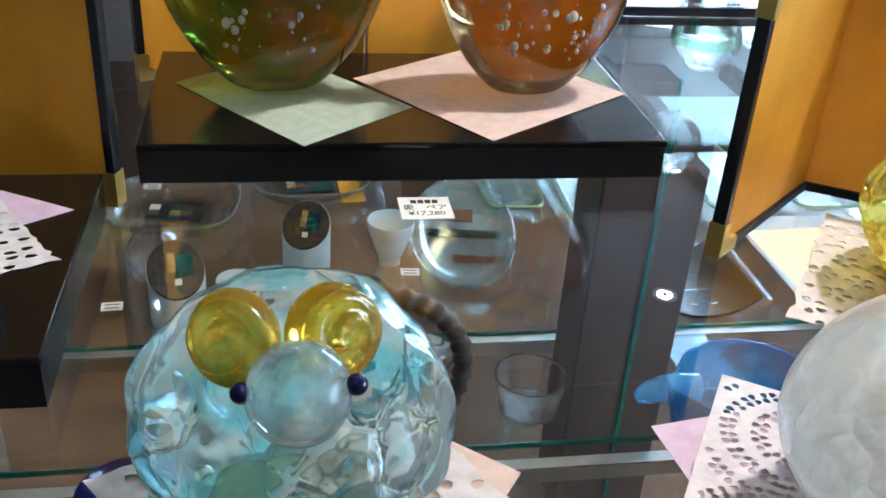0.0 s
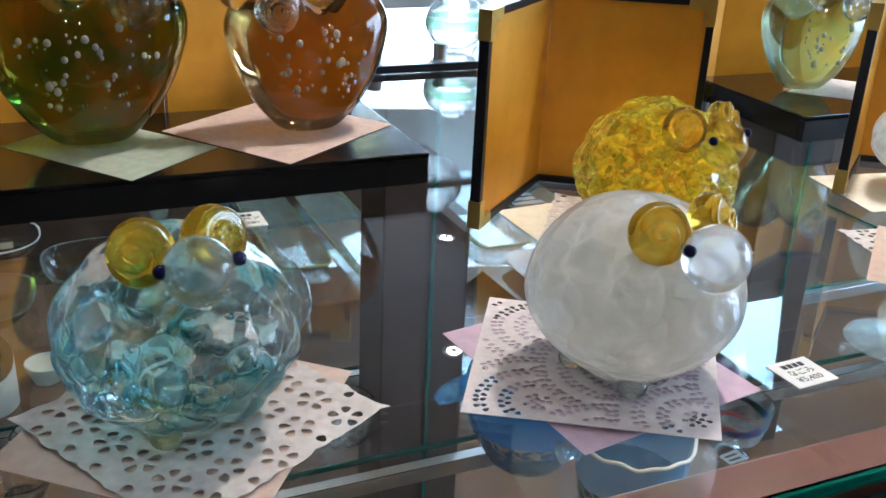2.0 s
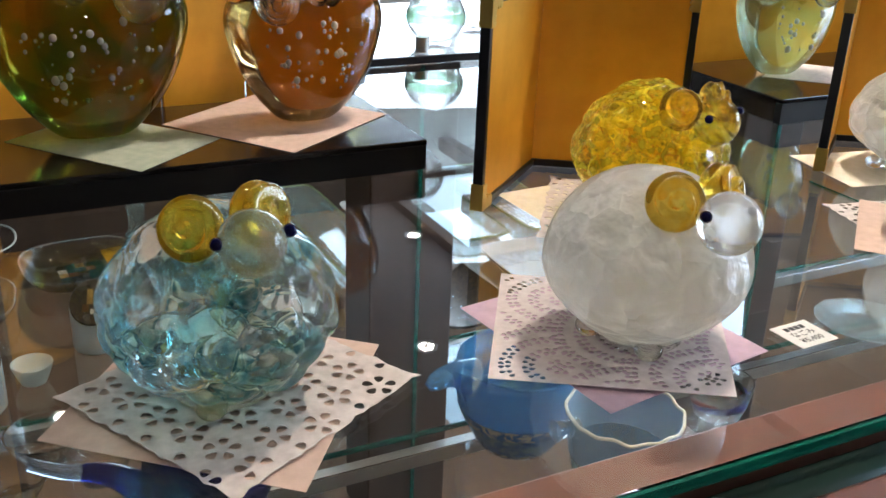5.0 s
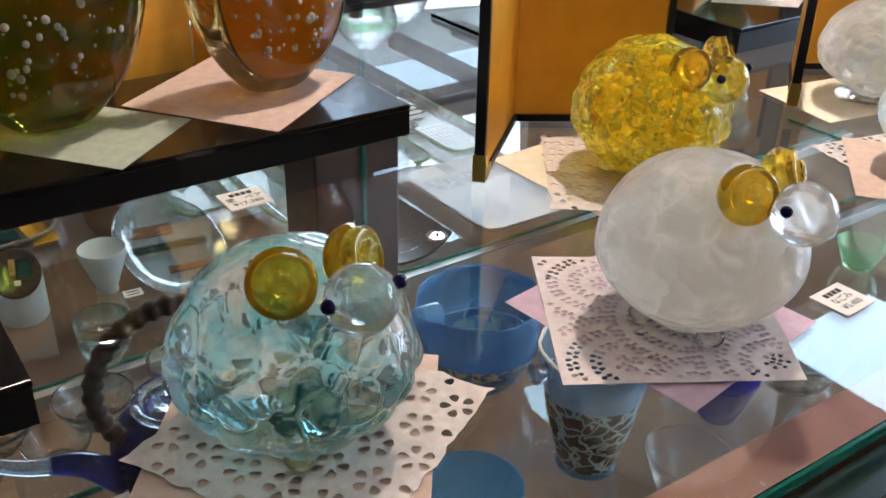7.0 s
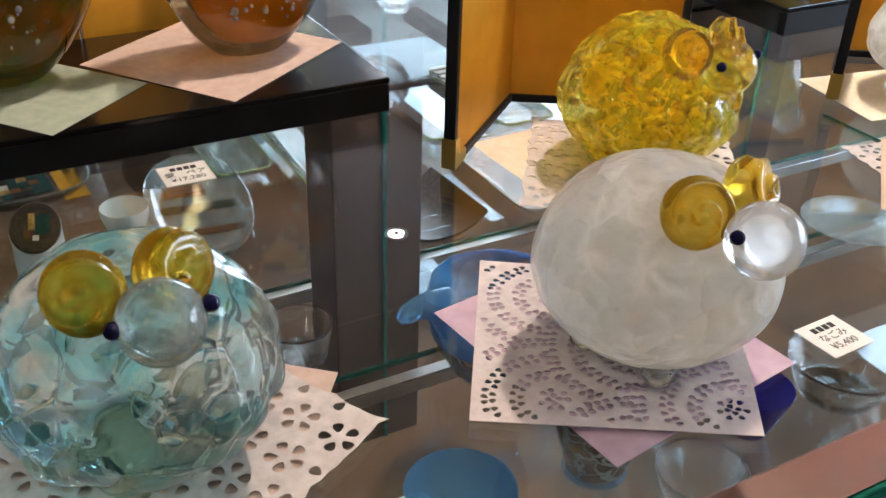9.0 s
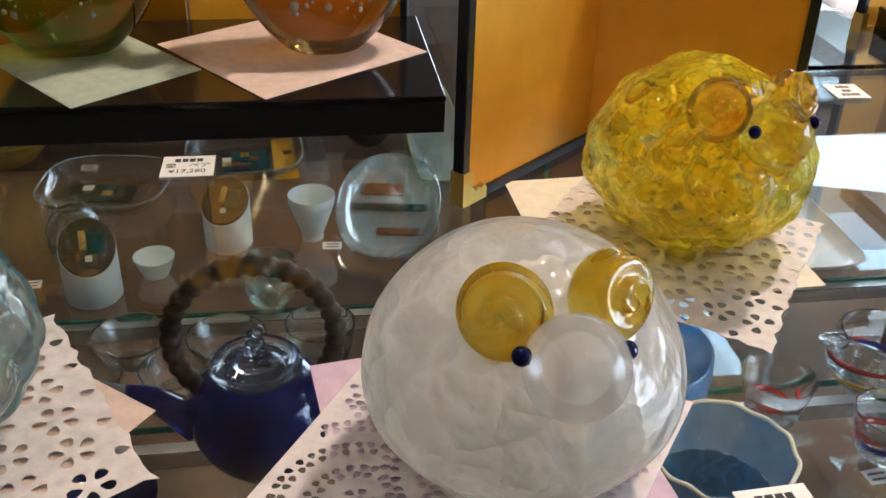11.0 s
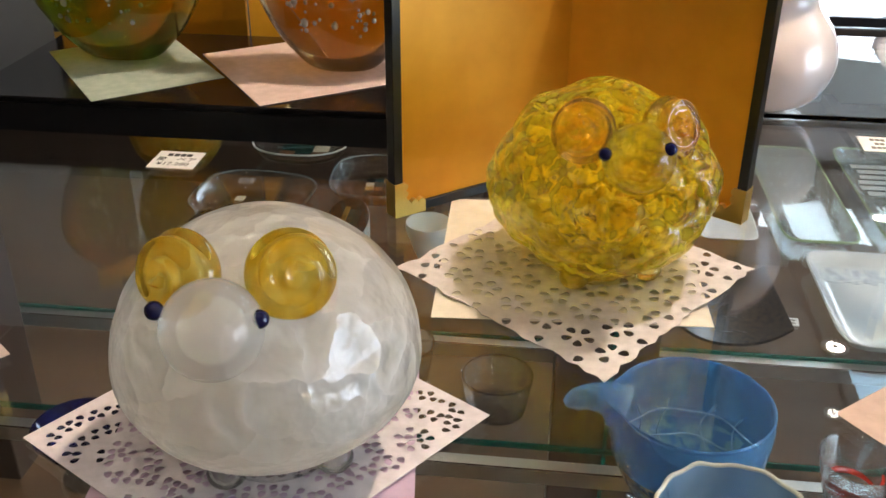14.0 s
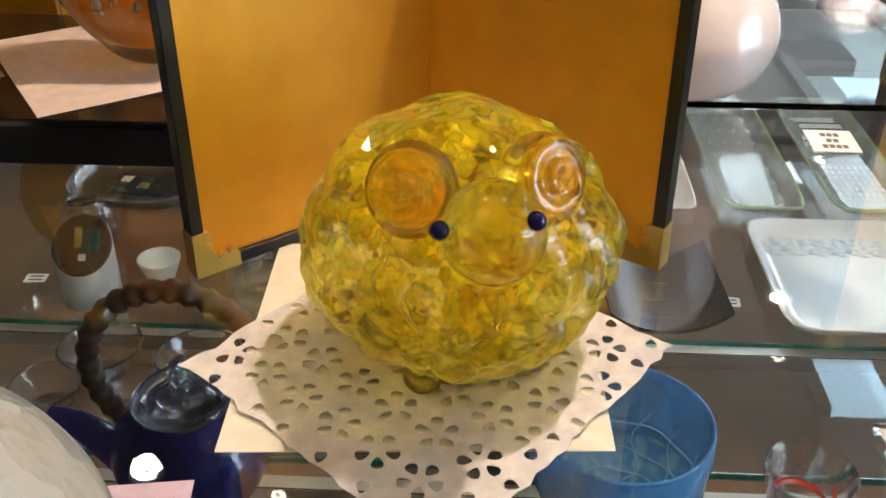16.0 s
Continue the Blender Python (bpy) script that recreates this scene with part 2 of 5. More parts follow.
for _key, _value in zip(("From Min", "From Max", "To Min", "To Max"), (0.24, 0.66, 0.74, 0.1)):
    _r.inputs[_key].default_value = _value
_l.new(_v.outputs["Distance"], _r.inputs["Value"])
_l.new(_r.outputs["Result"], _b.inputs["Fac"])
_normal = principled(M_YELLOWG).inputs["Normal"].links[0].from_socket
_l.new(_normal, _t.inputs["Normal"])
_l.new(_normal, principled(M_YELLOWG).inputs["Coat Normal"])
principled(M_YELLOWG).inputs["Coat Weight"].default_value = 0.9
principled(M_YELLOWG).inputs["Coat Roughness"].default_value = 0.03
_l.new(principled(M_YELLOWG).outputs[0], _b.inputs[1])
_l.new(_t.outputs[0], _b.inputs[2])
_l.new(_b.outputs[0], _n["Mix Shader"].inputs[2])


def glow_flakes(name, colour):
    """Thin bright flakes, added for the glow and glints in glass, that shine on both sides."""
    m = grain(mat(name, colour, 0.1, Coat_Weight=1.0), (1.0, 0.7, 0.01), (1.0, 0.92, 0.12), 90)
    n, l = m.node_tree.nodes, m.node_tree.links
    thru, both = n.new("ShaderNodeBsdfTranslucent"), n.new("ShaderNodeMixShader")
    thru.inputs["Color"].default_value = (*colour, 1)
    both.inputs["Fac"].default_value = 0.5
    l.new(principled(m).outputs[0], both.inputs[1])
    l.new(thru.outputs[0], both.inputs[2])
    l.new(both.outputs[0], n["Material Output"].inputs["Surface"])
    return m


# flakes added inside the yellow sheep imitate its inner glow and crackle glints
M_YGLOW = glow_flakes("yellow glow flakes", (1.0, 0.86, 0.06))
M_PEBBLE = grain(mat("coloured glass crumbs", (0.4, 0.4, 0.35), 0.2), (0.05, 0.2, 0.22), (0.85, 0.76, 0.55), 70, lo=0.44, hi=0.54)
M_AMBERG = streaked(tinted("amber glass", (0.85, 0.55, 0.04), 0.12, 0.86), (0.9, 0.5, 0.012), (1.0, 0.82, 0.14), 60, 0.4, 0.6)
M_AMBERY = streaked(tinted("deep yellow glass", (1.0, 0.7, 0.08), 0.25, 0.97), (1.0, 0.62, 0.05), (1.0, 0.86, 0.3), 70, 0.35, 0.65)
M_CLEAR = tinted("clear glass", (0.97, 0.98, 0.97), 0.25)
M_PANE = tinted("window pane glass", (0.98, 0.99, 0.98), 0.7)
M_AQUAC = streaked(tinted("pale aqua glass", (0.8, 0.95, 0.97), 0.3, 0.85), (0.55, 0.88, 0.92), (0.95, 0.98, 0.98), 60, 0.35, 0.6)
M_MILKC = tinted("faintly milky clear glass", (1.0, 0.99, 0.95), 0.35, 0.8)
M_YELC = tinted("pale yellow glass", (1.0, 0.96, 0.55), 0.25, 1.0)
M_FOOTY = tinted("faint yellow glass", (1.0, 0.96, 0.72), 0.3, 0.8)
M_HORNC = tinted("pale amber horn glass", (0.98, 0.95, 0.84), 0.08, 1.0)
M_BUBBLE = mat("air bubble", (1.0, 1.0, 0.85), 0.02, 0.0, Transmission_Weight=0.65, IOR=1.45)
M_EYE = mat("dark blue bead", (0.006, 0.007, 0.045), 0.06)
M_TRAY = streaked(tinted("frosty pale glass", (0.85, 0.94, 0.95), 0.35, 0.8, 0.05), (0.72, 0.84, 0.86), (0.9, 0.96, 0.96), 14, 0.35, 0.65)
M_RIMG = tinted("yellow green polished edge", (0.62, 0.78, 0.42), 0.15, 0.6)
M_SPOUT = tinted("pale blue clear glass", (0.6, 0.74, 0.92), 0.25, 0.9)
M_GREENG = streaked(tinted("green and amber heart glass", (0.5, 0.5, 0.1), 0.1, 1.0), (0.085, 0.28, 0.02), (0.48, 0.31, 0.026), 14, 0.42, 0.58)
M_REDG = streaked(tinted("amber and rose heart glass", (0.7, 0.45, 0.2), 0.08, 1.0), (0.68, 0.42, 0.19), (0.62, 0.46, 0.1), 12, 0.4, 0.6)
M_TEALG = streaked(tinted("pale teal heart glass", (0.6, 0.8, 0.6), 0.25, 0.98), (0.4, 0.8, 0.68), (0.75, 0.72, 0.3), 14, 0.4, 0.6)
M_COBALT = streaked(tinted("cobalt blue glass", (0.012, 0.02, 0.22), 0.12, 0.82, 0.02), (0.008, 0.012, 0.15), (0.03, 0.045, 0.34), 22, 0.35, 0.65)
M_SKYG = streaked(tinted("sky blue frosted glass", (0.2, 0.5, 0.82), 0.26, 0.66, 0.04), (0.13, 0.42, 0.74), (0.28, 0.58, 0.86), 22, 0.3, 0.7)
M_PALESKY = streaked(tinted("pale sky blue glass", (0.4, 0.6, 0.78), 0.2, 0.5, 0.08), (0.32, 0.52, 0.72), (0.55, 0.72, 0.86), 25, 0.3, 0.7)
M_PINKV = mat("pale pink opal glass", (0.95, 0.83, 0.78), 0.1, Transmission_Weight=0.15, Coat_Weight=0.4)
M_FROST = grain(mat("frosted white glass", (0.7, 0.8, 0.8), 0.45, Transmission_Weight=0.35), (0.62, 0.72, 0.72), (0.74, 0.83, 0.82), 40)
M_WHITEC = bumpy(grain(mat("white glazed ceramic", (0.7, 0.72, 0.72), 0.12), (0.5, 0.53, 0.54), (0.57, 0.59, 0.59), 12), 60, 0.05, 0.0006)
M_MOSAIC = streaked(tinted("brown and gold crackle glass", (0.3, 0.18, 0.06), 0.1, 0.3, 0.05), (0.42, 0.6, 0.64), (0.16, 0.1, 0.035), 42, 0.05, 0.12, "edge")
M_BLUECRACK = streaked(tinted("blue and brown crackle glass", (0.1, 0.3, 0.5), 0.08, 0.35, 0.08), (0.6, 0.56, 0.4), (0.06, 0.2, 0.42), 70, 0.42, 0.56, detail=5)
M_LIDC = tinted("bright clear glass", (0.93, 0.97, 1.0), 0.12, 1.0)
M_BAND = grain(mat("grey painted band", (0.3, 0.34, 0.38), 0.3), (0.24, 0.29, 0.34), (0.46, 0.5, 0.52), 90)
M_WOVEN = bumpy(grain(mat("brown wound cane", (0.04, 0.024, 0.014), 0.55, Specular_IOR_Level=0.25), (0.014, 0.008, 0.0045), (0.042, 0.024, 0.013), 60), 300, 0.4, 0.001)
M_REDSW = tinted("red swirl glass", (0.6, 0.05, 0.03), 0.1, 0.4)
M_YELSW = tinted("yellow swirl glass", (0.8, 0.45, 0.03), 0.1, 0.4)
M_DARKGL = bumpy(grain(mat("black glazed glass", (0.012, 0.014, 0.016), 0.12), (0.01, 0.012, 0.014), (0.03, 0.03, 0.03), 30), 50, 0.1, 0.001)
M_FACE = grain(mat("dark mosaic glaze", (0.02, 0.018, 0.015), 0.3, Specular_IOR_Level=0.25), (0.012, 0.012, 0.012), (0.05, 0.035, 0.02), 120)
M_ROSEC = tinted("pale rose clear glass", (0.93, 0.82, 0.76), 0.3, 0.97)
M_TEALT = tinted("teal glass tile", (0.012, 0.085, 0.085), 0.1, 0.4)
M_GOLDT = grain(mat("gold leaf tile", (0.6, 0.4, 0.1), 0.3, 0.6), (0.22, 0.13, 0.03), (0.5, 0.34, 0.1), 90)
M_BROWNT = mat("brown glass tile", (0.12, 0.06, 0.03), 0.15)
M_CREAMT = mat("cream glass tile", (0.55, 0.52, 0.42), 0.2)
M_BLACKT = mat("black glass tile", (0.02, 0.02, 0.02), 0.12)
M_GRNB = tinted("pale green glass", (0.6, 0.88, 0.66), 0.25, 0.8)
M_GRNC = streaked(tinted("clear glass with green streaks", (0.8, 0.95, 0.88), 0.4, 0.95), (0.35, 0.75, 0.6), (0.97, 0.99, 0.96), 30, 0.38, 0.5)
M_PRINT = mat("faded print", (0.16, 0.14, 0.13), 0.7)
M_VIOLET = tinted("violet blue glass", (0.03, 0.03, 0.45), 0.15, 0.6)
M_WHITE = mat("white paint", (0.8, 0.8, 0.78), 0.5)
M_LAMP = bpy.data.materials.new("lit downlight")
M_LAMP.use_nodes = True
_l = M_LAMP.node_tree.nodes.new("ShaderNodeEmission")
_l.inputs["Color"].default_value, _l.inputs["Strength"].default_value = (1.0, 0.88, 0.7, 1), 45.0
M_LAMP.node_tree.links.new(_l.outputs[0], M_LAMP.node_tree.nodes["Material Output"].inputs["Surface"])
M_OUT = bpy.data.materials.new("bright outdoors")
M_OUT.use_nodes = True
_e = M_OUT.node_tree.nodes.new("ShaderNodeEmission")
_e.inputs["Color"].default_value, _e.inputs["Strength"].default_value = (0.56, 0.81, 1.0, 1), 2.6
M_OUT.node_tree.links.new(_e.outputs[0], M_OUT.node_tree.nodes["Material Output"].inputs["Surface"])

M_STREET = M_OUT.copy()
M_STREET.name = "bright street"
M_STREET.node_tree.nodes["Emission"].inputs["Strength"].default_value = 2.7
_n, _k = M_STREET.node_tree.nodes.new("ShaderNodeTexNoise"), M_STREET.node_tree.nodes.new("ShaderNodeValToRGB")
_n.inputs["Scale"].default_value, _n.inputs["Detail"].default_value = 0.9, 4
M_STREET.node_tree.links.new(coords(M_STREET, (1, 1, 0.6)), _n.inputs["Vector"])
M_STREET.node_tree.links.new(_n.outputs["Fac"], _k.inputs["Fac"])
_k.color_ramp.elements[0].position, _k.color_ramp.elements[1].position = 0.38, 0.55
_k.color_ramp.elements[0].color, _k.color_ramp.elements[1].color = (0.2, 0.26, 0.28, 1), (0.72, 0.88, 1.0, 1)
M_STREET.node_tree.links.new(_k.outputs["Color"], M_STREET.node_tree.nodes["Emission"].inputs["Color"])

# ---------------------------------------------------------------- mesh helpers
def smooth(mesh, angle=40):
    for p in mesh.polygons:
        p.use_smooth = True
    mesh.set_sharp_from_angle(angle=radians(angle))


def part(name, bm, material, parent=None, label="", flat=False, angle=40):
    """Links a bmesh as one mesh object, under a thing or a part."""
    bmesh.ops.recalc_face_normals(bm, faces=bm.faces)
    mesh = bpy.data.meshes.new(name)
    bm.to_mesh(mesh)
    bm.free()
    if not flat:
        smooth(mesh, angle)
    if material:
        mesh.materials.append(material)
    ob = new(name, mesh)
    if parent:
        ob.parent = parent
    if label:
        ob["label"] = label
    return ob


def thing(name, label, category, at=(0, 0, 0), turn=0, group="", kind=""):
    ob = new(name)
    ob.empty_display_size = 0.02
    ob.matrix_basis = pose(*at, 0, 0, turn)
    return tagged(ob, label, category, group, kind)


def box(x0, y0, z0, x1, y1, z1, bevel=0.0, bm=None):
    bm2 = bmesh.new()
    bmesh.ops.create_cube(bm2, size=1)
    bmesh.ops.transform(bm2, matrix=Matrix.LocRotScale(((x0 + x1) / 2, (y0 + y1) / 2, (z0 + z1) / 2), None, (x1 - x0, y1 - y0, z1 - z0)), verts=bm2.verts)
    if bevel:
        bmesh.ops.bevel(bm2, geom=bm2.edges[:], offset=bevel, segments=2, profile=0.5, affect="EDGES")
    return join(bm, bm2)


def join(bm, other):
    if bm is None:
        return other
    mesh = bpy.data.meshes.new("tmp")
    other.to_mesh(mesh)
    other.free()
    bm.from_mesh(mesh)
    bpy.data.meshes.remove(mesh)
    return bm


def lathe(profile, steps=48, m=None, bm=None):
    """A turned body from (radius, height) pairs, round z."""
    out = bmesh.new()
    rings = []
    for r, z in profile:
        if r < 1e-6:
            rings.append([out.verts.new((0, 0, z))])
        else:
            rings.append([out.verts.new((r * math.cos(2 * math.pi * k / steps), r * math.sin(2 * math.pi * k / steps), z)) for k in range(steps)])
    for a, b in zip(rings, rings[1:]):
        for k in range(steps):
            j = (k + 1) % steps
            if len(a) == 1 and len(b) == 1:
                continue
            if len(a) == 1:
                out.faces.new((a[0], b[j], b[k]))
            elif len(b) == 1:
                out.faces.new((a[k], a[j], b[0]))
            else:
                out.faces.new((a[k], a[j], b[j], b[k]))
    if m is not None:
        bmesh.ops.transform(out, matrix=m, verts=out.verts)
    return join(bm, out)


def rounded(profile, n=5):
    """The profile with smooth points put in between (Catmull-Rom)."""
    out = []
    for k in range(len(profile) - 1):
        p0, p1, p2, p3 = profile[max(k - 1, 0)], profile[k], profile[k + 1], profile[min(k + 2, len(profile) - 1)]
        for j in range(n):
            u = j / n
            out.append(tuple(max(0.0, 0.5 * (2 * b + (c - a) * u + (2 * a - 5 * b + 4 * c - d) * u * u + (3 * b - a - 3 * c + d) * u ** 3)) for a, b, c, d in zip(p0, p1, p2, p3)))
    return out + [profile[-1]]


def tube(points, radius, steps=10, bm=None, closed=False, taper=None):
    """A round rod along points; taper gives the radius along it, from 0 to 1."""
    out = bmesh.new()
    pts = [Vector(p) for p in points]
    n = len(pts)
    rings, up = [], Vector((0.13, 0.21, 1)).normalized()
    for i, p in enumerate(pts):
        a, b = pts[(i - 1) % n if closed else max(i - 1, 0)], pts[(i + 1) % n if closed else min(i + 1, n - 1)]
        d = (b - a).normalized()
        side = d.cross(up)
        if side.length < 1e-3:
            side = d.cross(Vector((1, 0, 0)))
        side.normalize()
        over = side.cross(d)
        r = radius * (taper(i / max(n - 1, 1)) if taper else 1)
        rings.append([out.verts.new(p + r * (math.cos(2 * math.pi * k / steps) * side + math.sin(2 * math.pi * k / steps) * over)) for k in range(steps)])
    for i in range(n if closed else n - 1):
        a, b = rings[i], rings[(i + 1) % n]
        for k in range(steps):
            j = (k + 1) % steps
            out.faces.new((a[k], a[j], b[j], b[k]))
    if not closed:
        out.faces.new(rings[0])
        out.faces.new(rings[-1])
    return join(bm, out)


def ball(r, m=None, sub=4, scale=(1, 1, 1), bm=None):
    out = bmesh.new()
    bmesh.ops.create_icosphere(out, subdivisions=sub, radius=r)
    bmesh.ops.scale(out, vec=scale, verts=out.verts)
    if m is not None:
        bmesh.ops.transform(out, matrix=m, verts=out.verts)
    return join(bm, out)


# ---------------------------------------------------------------- the room
def structure(name, bm, material, label, category, flat=True):
    return tagged(part(name, bm, material, flat=flat), label, category, kind="structure")


structure("floor", box(-4, -3, -0.1, 5.2, 6.2, 0), M_FLOOR, "brown polished wooden shop floor", "floor")
c = box(-4, -3, CEIL, 2.2, 6.2, CEIL + 0.1)
c = box(2.2, -3, CEIL, 2.62, 4.0, CEIL + 0.1, bm=c)
c = box(2.62, -3, CEIL - 0.06, 2.7, 4.0, CEIL + 0.5, bm=c)
c = box(2.2, 4.0, CEIL - 0.06, 2.27, 6.2, CEIL + 0.5, bm=c)
c = box(2.27, 5.85, CEIL, 2.7, 6.2, CEIL + 0.1, bm=c)
structure("ceiling", c, M_CEIL, "plain brown shop ceiling beside a glazed roof strip", "ceiling")
for k, (x, y0, y1) in enumerate(((3.12, 5.0, 6.2), (3.72, 5.0, 6.2), (4.32, 5.0, 6.2), (3.62, 0.9, 1.9), (4.5, 0.9, 1.9))):
    structure("trim_roof_bar_%d" % k, box(x, y0, CEIL, x + 0.1, y1, CEIL + 0.1), M_WOODDARK, "dark wooden bar of the glazed roof", "roof bar")
for k, (x0, y0, x1, y1) in enumerate(((2.7, -3, 5.2, 0.9), (2.7, 1.9, 5.2, 2.4), (2.7, 3.42, 4.04, 5.0), (4.26, 3.42, 5.2, 5.0), (4.04, 3.42, 4.26, 3.62), (4.04, 4.25, 4.26, 5.0))):
    structure("trim_roof_beam_%d" % k, box(x0, y0, CEIL + 0.001, x1, y1, CEIL + 0.12), M_CEIL, "brown ceiling between the glazed roof panels", "roof beam")
hip = bmesh.new()
lower = [hip.verts.new((x, y, CEIL + 0.002)) for x, y in ((2.7, 2.4), (5.2, 2.4), (5.2, 3.42), (3.68, 3.42))]
upper = [hip.verts.new((v.co.x, v.co.y, CEIL + 0.12)) for v in lower]
hip.faces.new(lower[::-1])
hip.faces.new(upper)
for k in range(4):
    hip.faces.new((lower[k], lower[(k + 1) % 4], upper[(k + 1) % 4], upper[k]))
structure("trim_roof_hip", hip, M_CEIL, "slanting brown ceiling board beside the glazed roof", "roof beam")
structure("wall_partition", box(-4, 3.0, 0, -1.05, 3.1, CEIL), M_WALL, "light beige partition wall", "wall")
structure("wall_left", box(-4.15, -3, 0, -4, 6.2, CEIL), M_WALLD, "plain dark brown wall", "wall")
structure("wall_front", box(-4, -3.15, 0, 5.2, -3, CEIL + 0.6), M_WALLD, "plain dark brown wall", "wall")
structure("wall_rear", box(-4, 6.2, 0, 1.5, 6.35, CEIL), M_WALL, "plain beige plaster wall", "wall")
w = box(1.5, 6.2, 0, 5.2, 6.35, 0.25)
w = box(1.5, 6.2, 2.4, 5.2, 6.35, CEIL + 0.6, bm=w)
structure("wall_rear_window_side", w, M_WALL, "beige wall below and above the windows", "wall")
w = box(5.2, -3, 0, 5.35, -2.0, CEIL + 0.6)
w = box(5.2, 1.0, 0, 5.35, 6.35, CEIL + 0.6, bm=w)
w = box(5.2, -2.0, 0, 5.35, 1.0, 0.25, bm=w)
w = box(5.2, -2.0, 2.4, 5.35, 1.0, CEIL + 0.6, bm=w)
structure("wall_right", w, M_WALLD, "plain dark brown wall round a side window", "wall")
structure("backdrop_side", box(7.4, -5, -1, 7.5, 4, 6), M_STREET, "bright daylight outside the side window", "daylight")
structure("backdrop", box(-1, 9, -1, 9, 9.1, 6), M_STREET, "bright daylight outside the windows", "daylight")
structure("backdrop_roof", box(2.0, -4, 3.6, 6.0, 8, 3.7), M_OUT, "bright daylight above the glazed roof", "daylight")


def window(name, n, length, m):
    root = thing(name, "dark framed shop window with bright daylight behind", "window", kind="structure")
    root.matrix_basis = m
    for k in range(n + 1):
        x = length * k / n
        part("mullion", box(x - 0.035, -0.04, 0.25, x + 0.035, 0.04, 2.4, 0.004), M_WOODDARK, root, flat=True)
    for z in (0.25, 2.33):
        part("transom", box(0, -0.036, z, length, 0.036, z + 0.07, 0.004), M_WOODDARK, root, flat=True)
    for k in range(n):
        pane = part("pane", box(length * k / n + 0.035, -0.004, 0.3, length * (k + 1) / n - 0.035, 0.004, 2.36), M_PANE, root, flat=True)
        pane.visible_shadow = False
    return root


window("window_1", 3, 3.7, pose(1.5, 6.28, 0))
window("window_2", 3, 3.0, pose(5.27, -2.0, 0, 0, 0, 90))

disc = lathe([(0, 0.0), (0.034, 0.0), (0.034, -0.004), (0, -0.004)], 24)
ring = lathe([(0.034, 0.0), (0.052, -0.001), (0.054, -0.006), (0.05, -0.008), (0.034, -0.003)], 32)
light0 = thing("downlight", "small round recessed ceiling downlight, lit", "ceiling light", (2.12, 4.48, CEIL), group="downlights in the ceiling")
part("lamp_ring", ring, M_WHITE, light0, "white metal ring")
part("lamp_disc", disc, M_LAMP, light0, "lit lamp disc")
part("lamp_centre", lathe([(0, -0.004), (0.012, -0.004), (0.01, -0.012), (0, -0.013)], 16), M_INK, light0, "dark lamp centre")
for x, y in [(2.17, 3.25), (0.08, 3.28), (-0.43, 3.3)] + [(p[0], p[1]) for p in LAMPS]:
    copy_thing(light0, pose(x, y, CEIL))

# ---------------------------------------------------------------- the counter
counter = thing("glass_counter", "wide shop counter with a clear glass top and glass shelf", "display counter")
X0, X1, Y0, Y1 = -1.3, 2.2, 0.128, 1.2
pane = part("glass_top", box(X0, Y0, TOP - 0.008, X1, Y1, TOP, 0.0012), M_TOP, counter, "clear glass top plate", flat=True)
pane.visible_shadow = False
part("front_edge", box(X0, Y0 - 0.0035, TOP - 0.0085, X1, Y0 - 0.0006, TOP - 0.0004), M_EDGE, counter, "green polished edge of the glass top", flat=True)
part("top_joint", box(0.7275, 0.43, TOP - 0.0084, 0.7287, 0.5, TOP + 0.0005), M_EDGE, counter, "green joint between the glass plates", flat=True)
part("front_rail", box(X0, 0.1285, 0.9, X1, 0.166, TOP - 0.009, 0.002), M_WOODRED, counter, "reddish brown wooden front rail", flat=True)
part("edge_channel", box(X0, 0.0965, 0.89, X1, 0.128, 0.93, 0.001), M_CHANNEL, counter, "dark green channel under the glass edge", flat=True)
part("front_ledge", box(X0, 0.0, 0.86, X1, 0.096, 0.938, 0.004), M_WOODRED, counter, "reddish brown wooden ledge", flat=True)
for x in (0.487, -0.62, 1.28):
    part("post", box(x, 1.17, 0.0, x + 0.158, 1.286, TOP - 0.009, 0.003), M_WOODDARK, counter, "dark brown square post", flat=True)
    part("post_joint", box(x + 0.085, 1.1655, 0.0, x + 0.092, 1.1695, TOP - 0.009), M_EDGE, counter, "green glass edge on the post", flat=True)
for name, y0, y1 in (("rear_shelf", 1.325, 2.5), ("front_shelf", 1.04, 1.295), ("near_shelf", 0.2, 0.985)):
    shelf = part(name, box(X0, y0, SHELF - 0.008, X1, y1, SHELF, 0.001), M_TOP, counter, "clear glass shelf", flat=True)
    shelf.visible_shadow = False
    part("shelf_edge", box(X0, y0 - 0.0035, SHELF - 0.0085, X1, y0 - 0.0005, SHELF + 0.0005), M_EDGE, counter, "green edge of the glass shelf", flat=True)
part("shelf_rail", box(X0, 1.2955, SHELF - 0.034, X1, 1.3205, SHELF - 0.004, 0.002), M_STEEL, counter, "brushed steel shelf rail", flat=True)
part("shelf_rail", box(X0, 0.9855, SHELF - 0.034, X1, 1.0105, SHELF - 0.004, 0.002), M_STEEL, counter, "brushed steel shelf rail", flat=True)
part("base_board", box(X0, 0.2, 0.02, X1, 2.5, 0.06, 0.002), M_BASE, counter, "brown wooden base board", flat=True)
part("rear_board", box(X0, 2.5, 0.0, X1, 2.53, 0.6, 0.002), M_WOODDARK, counter, "dark brown rear board", flat=True)


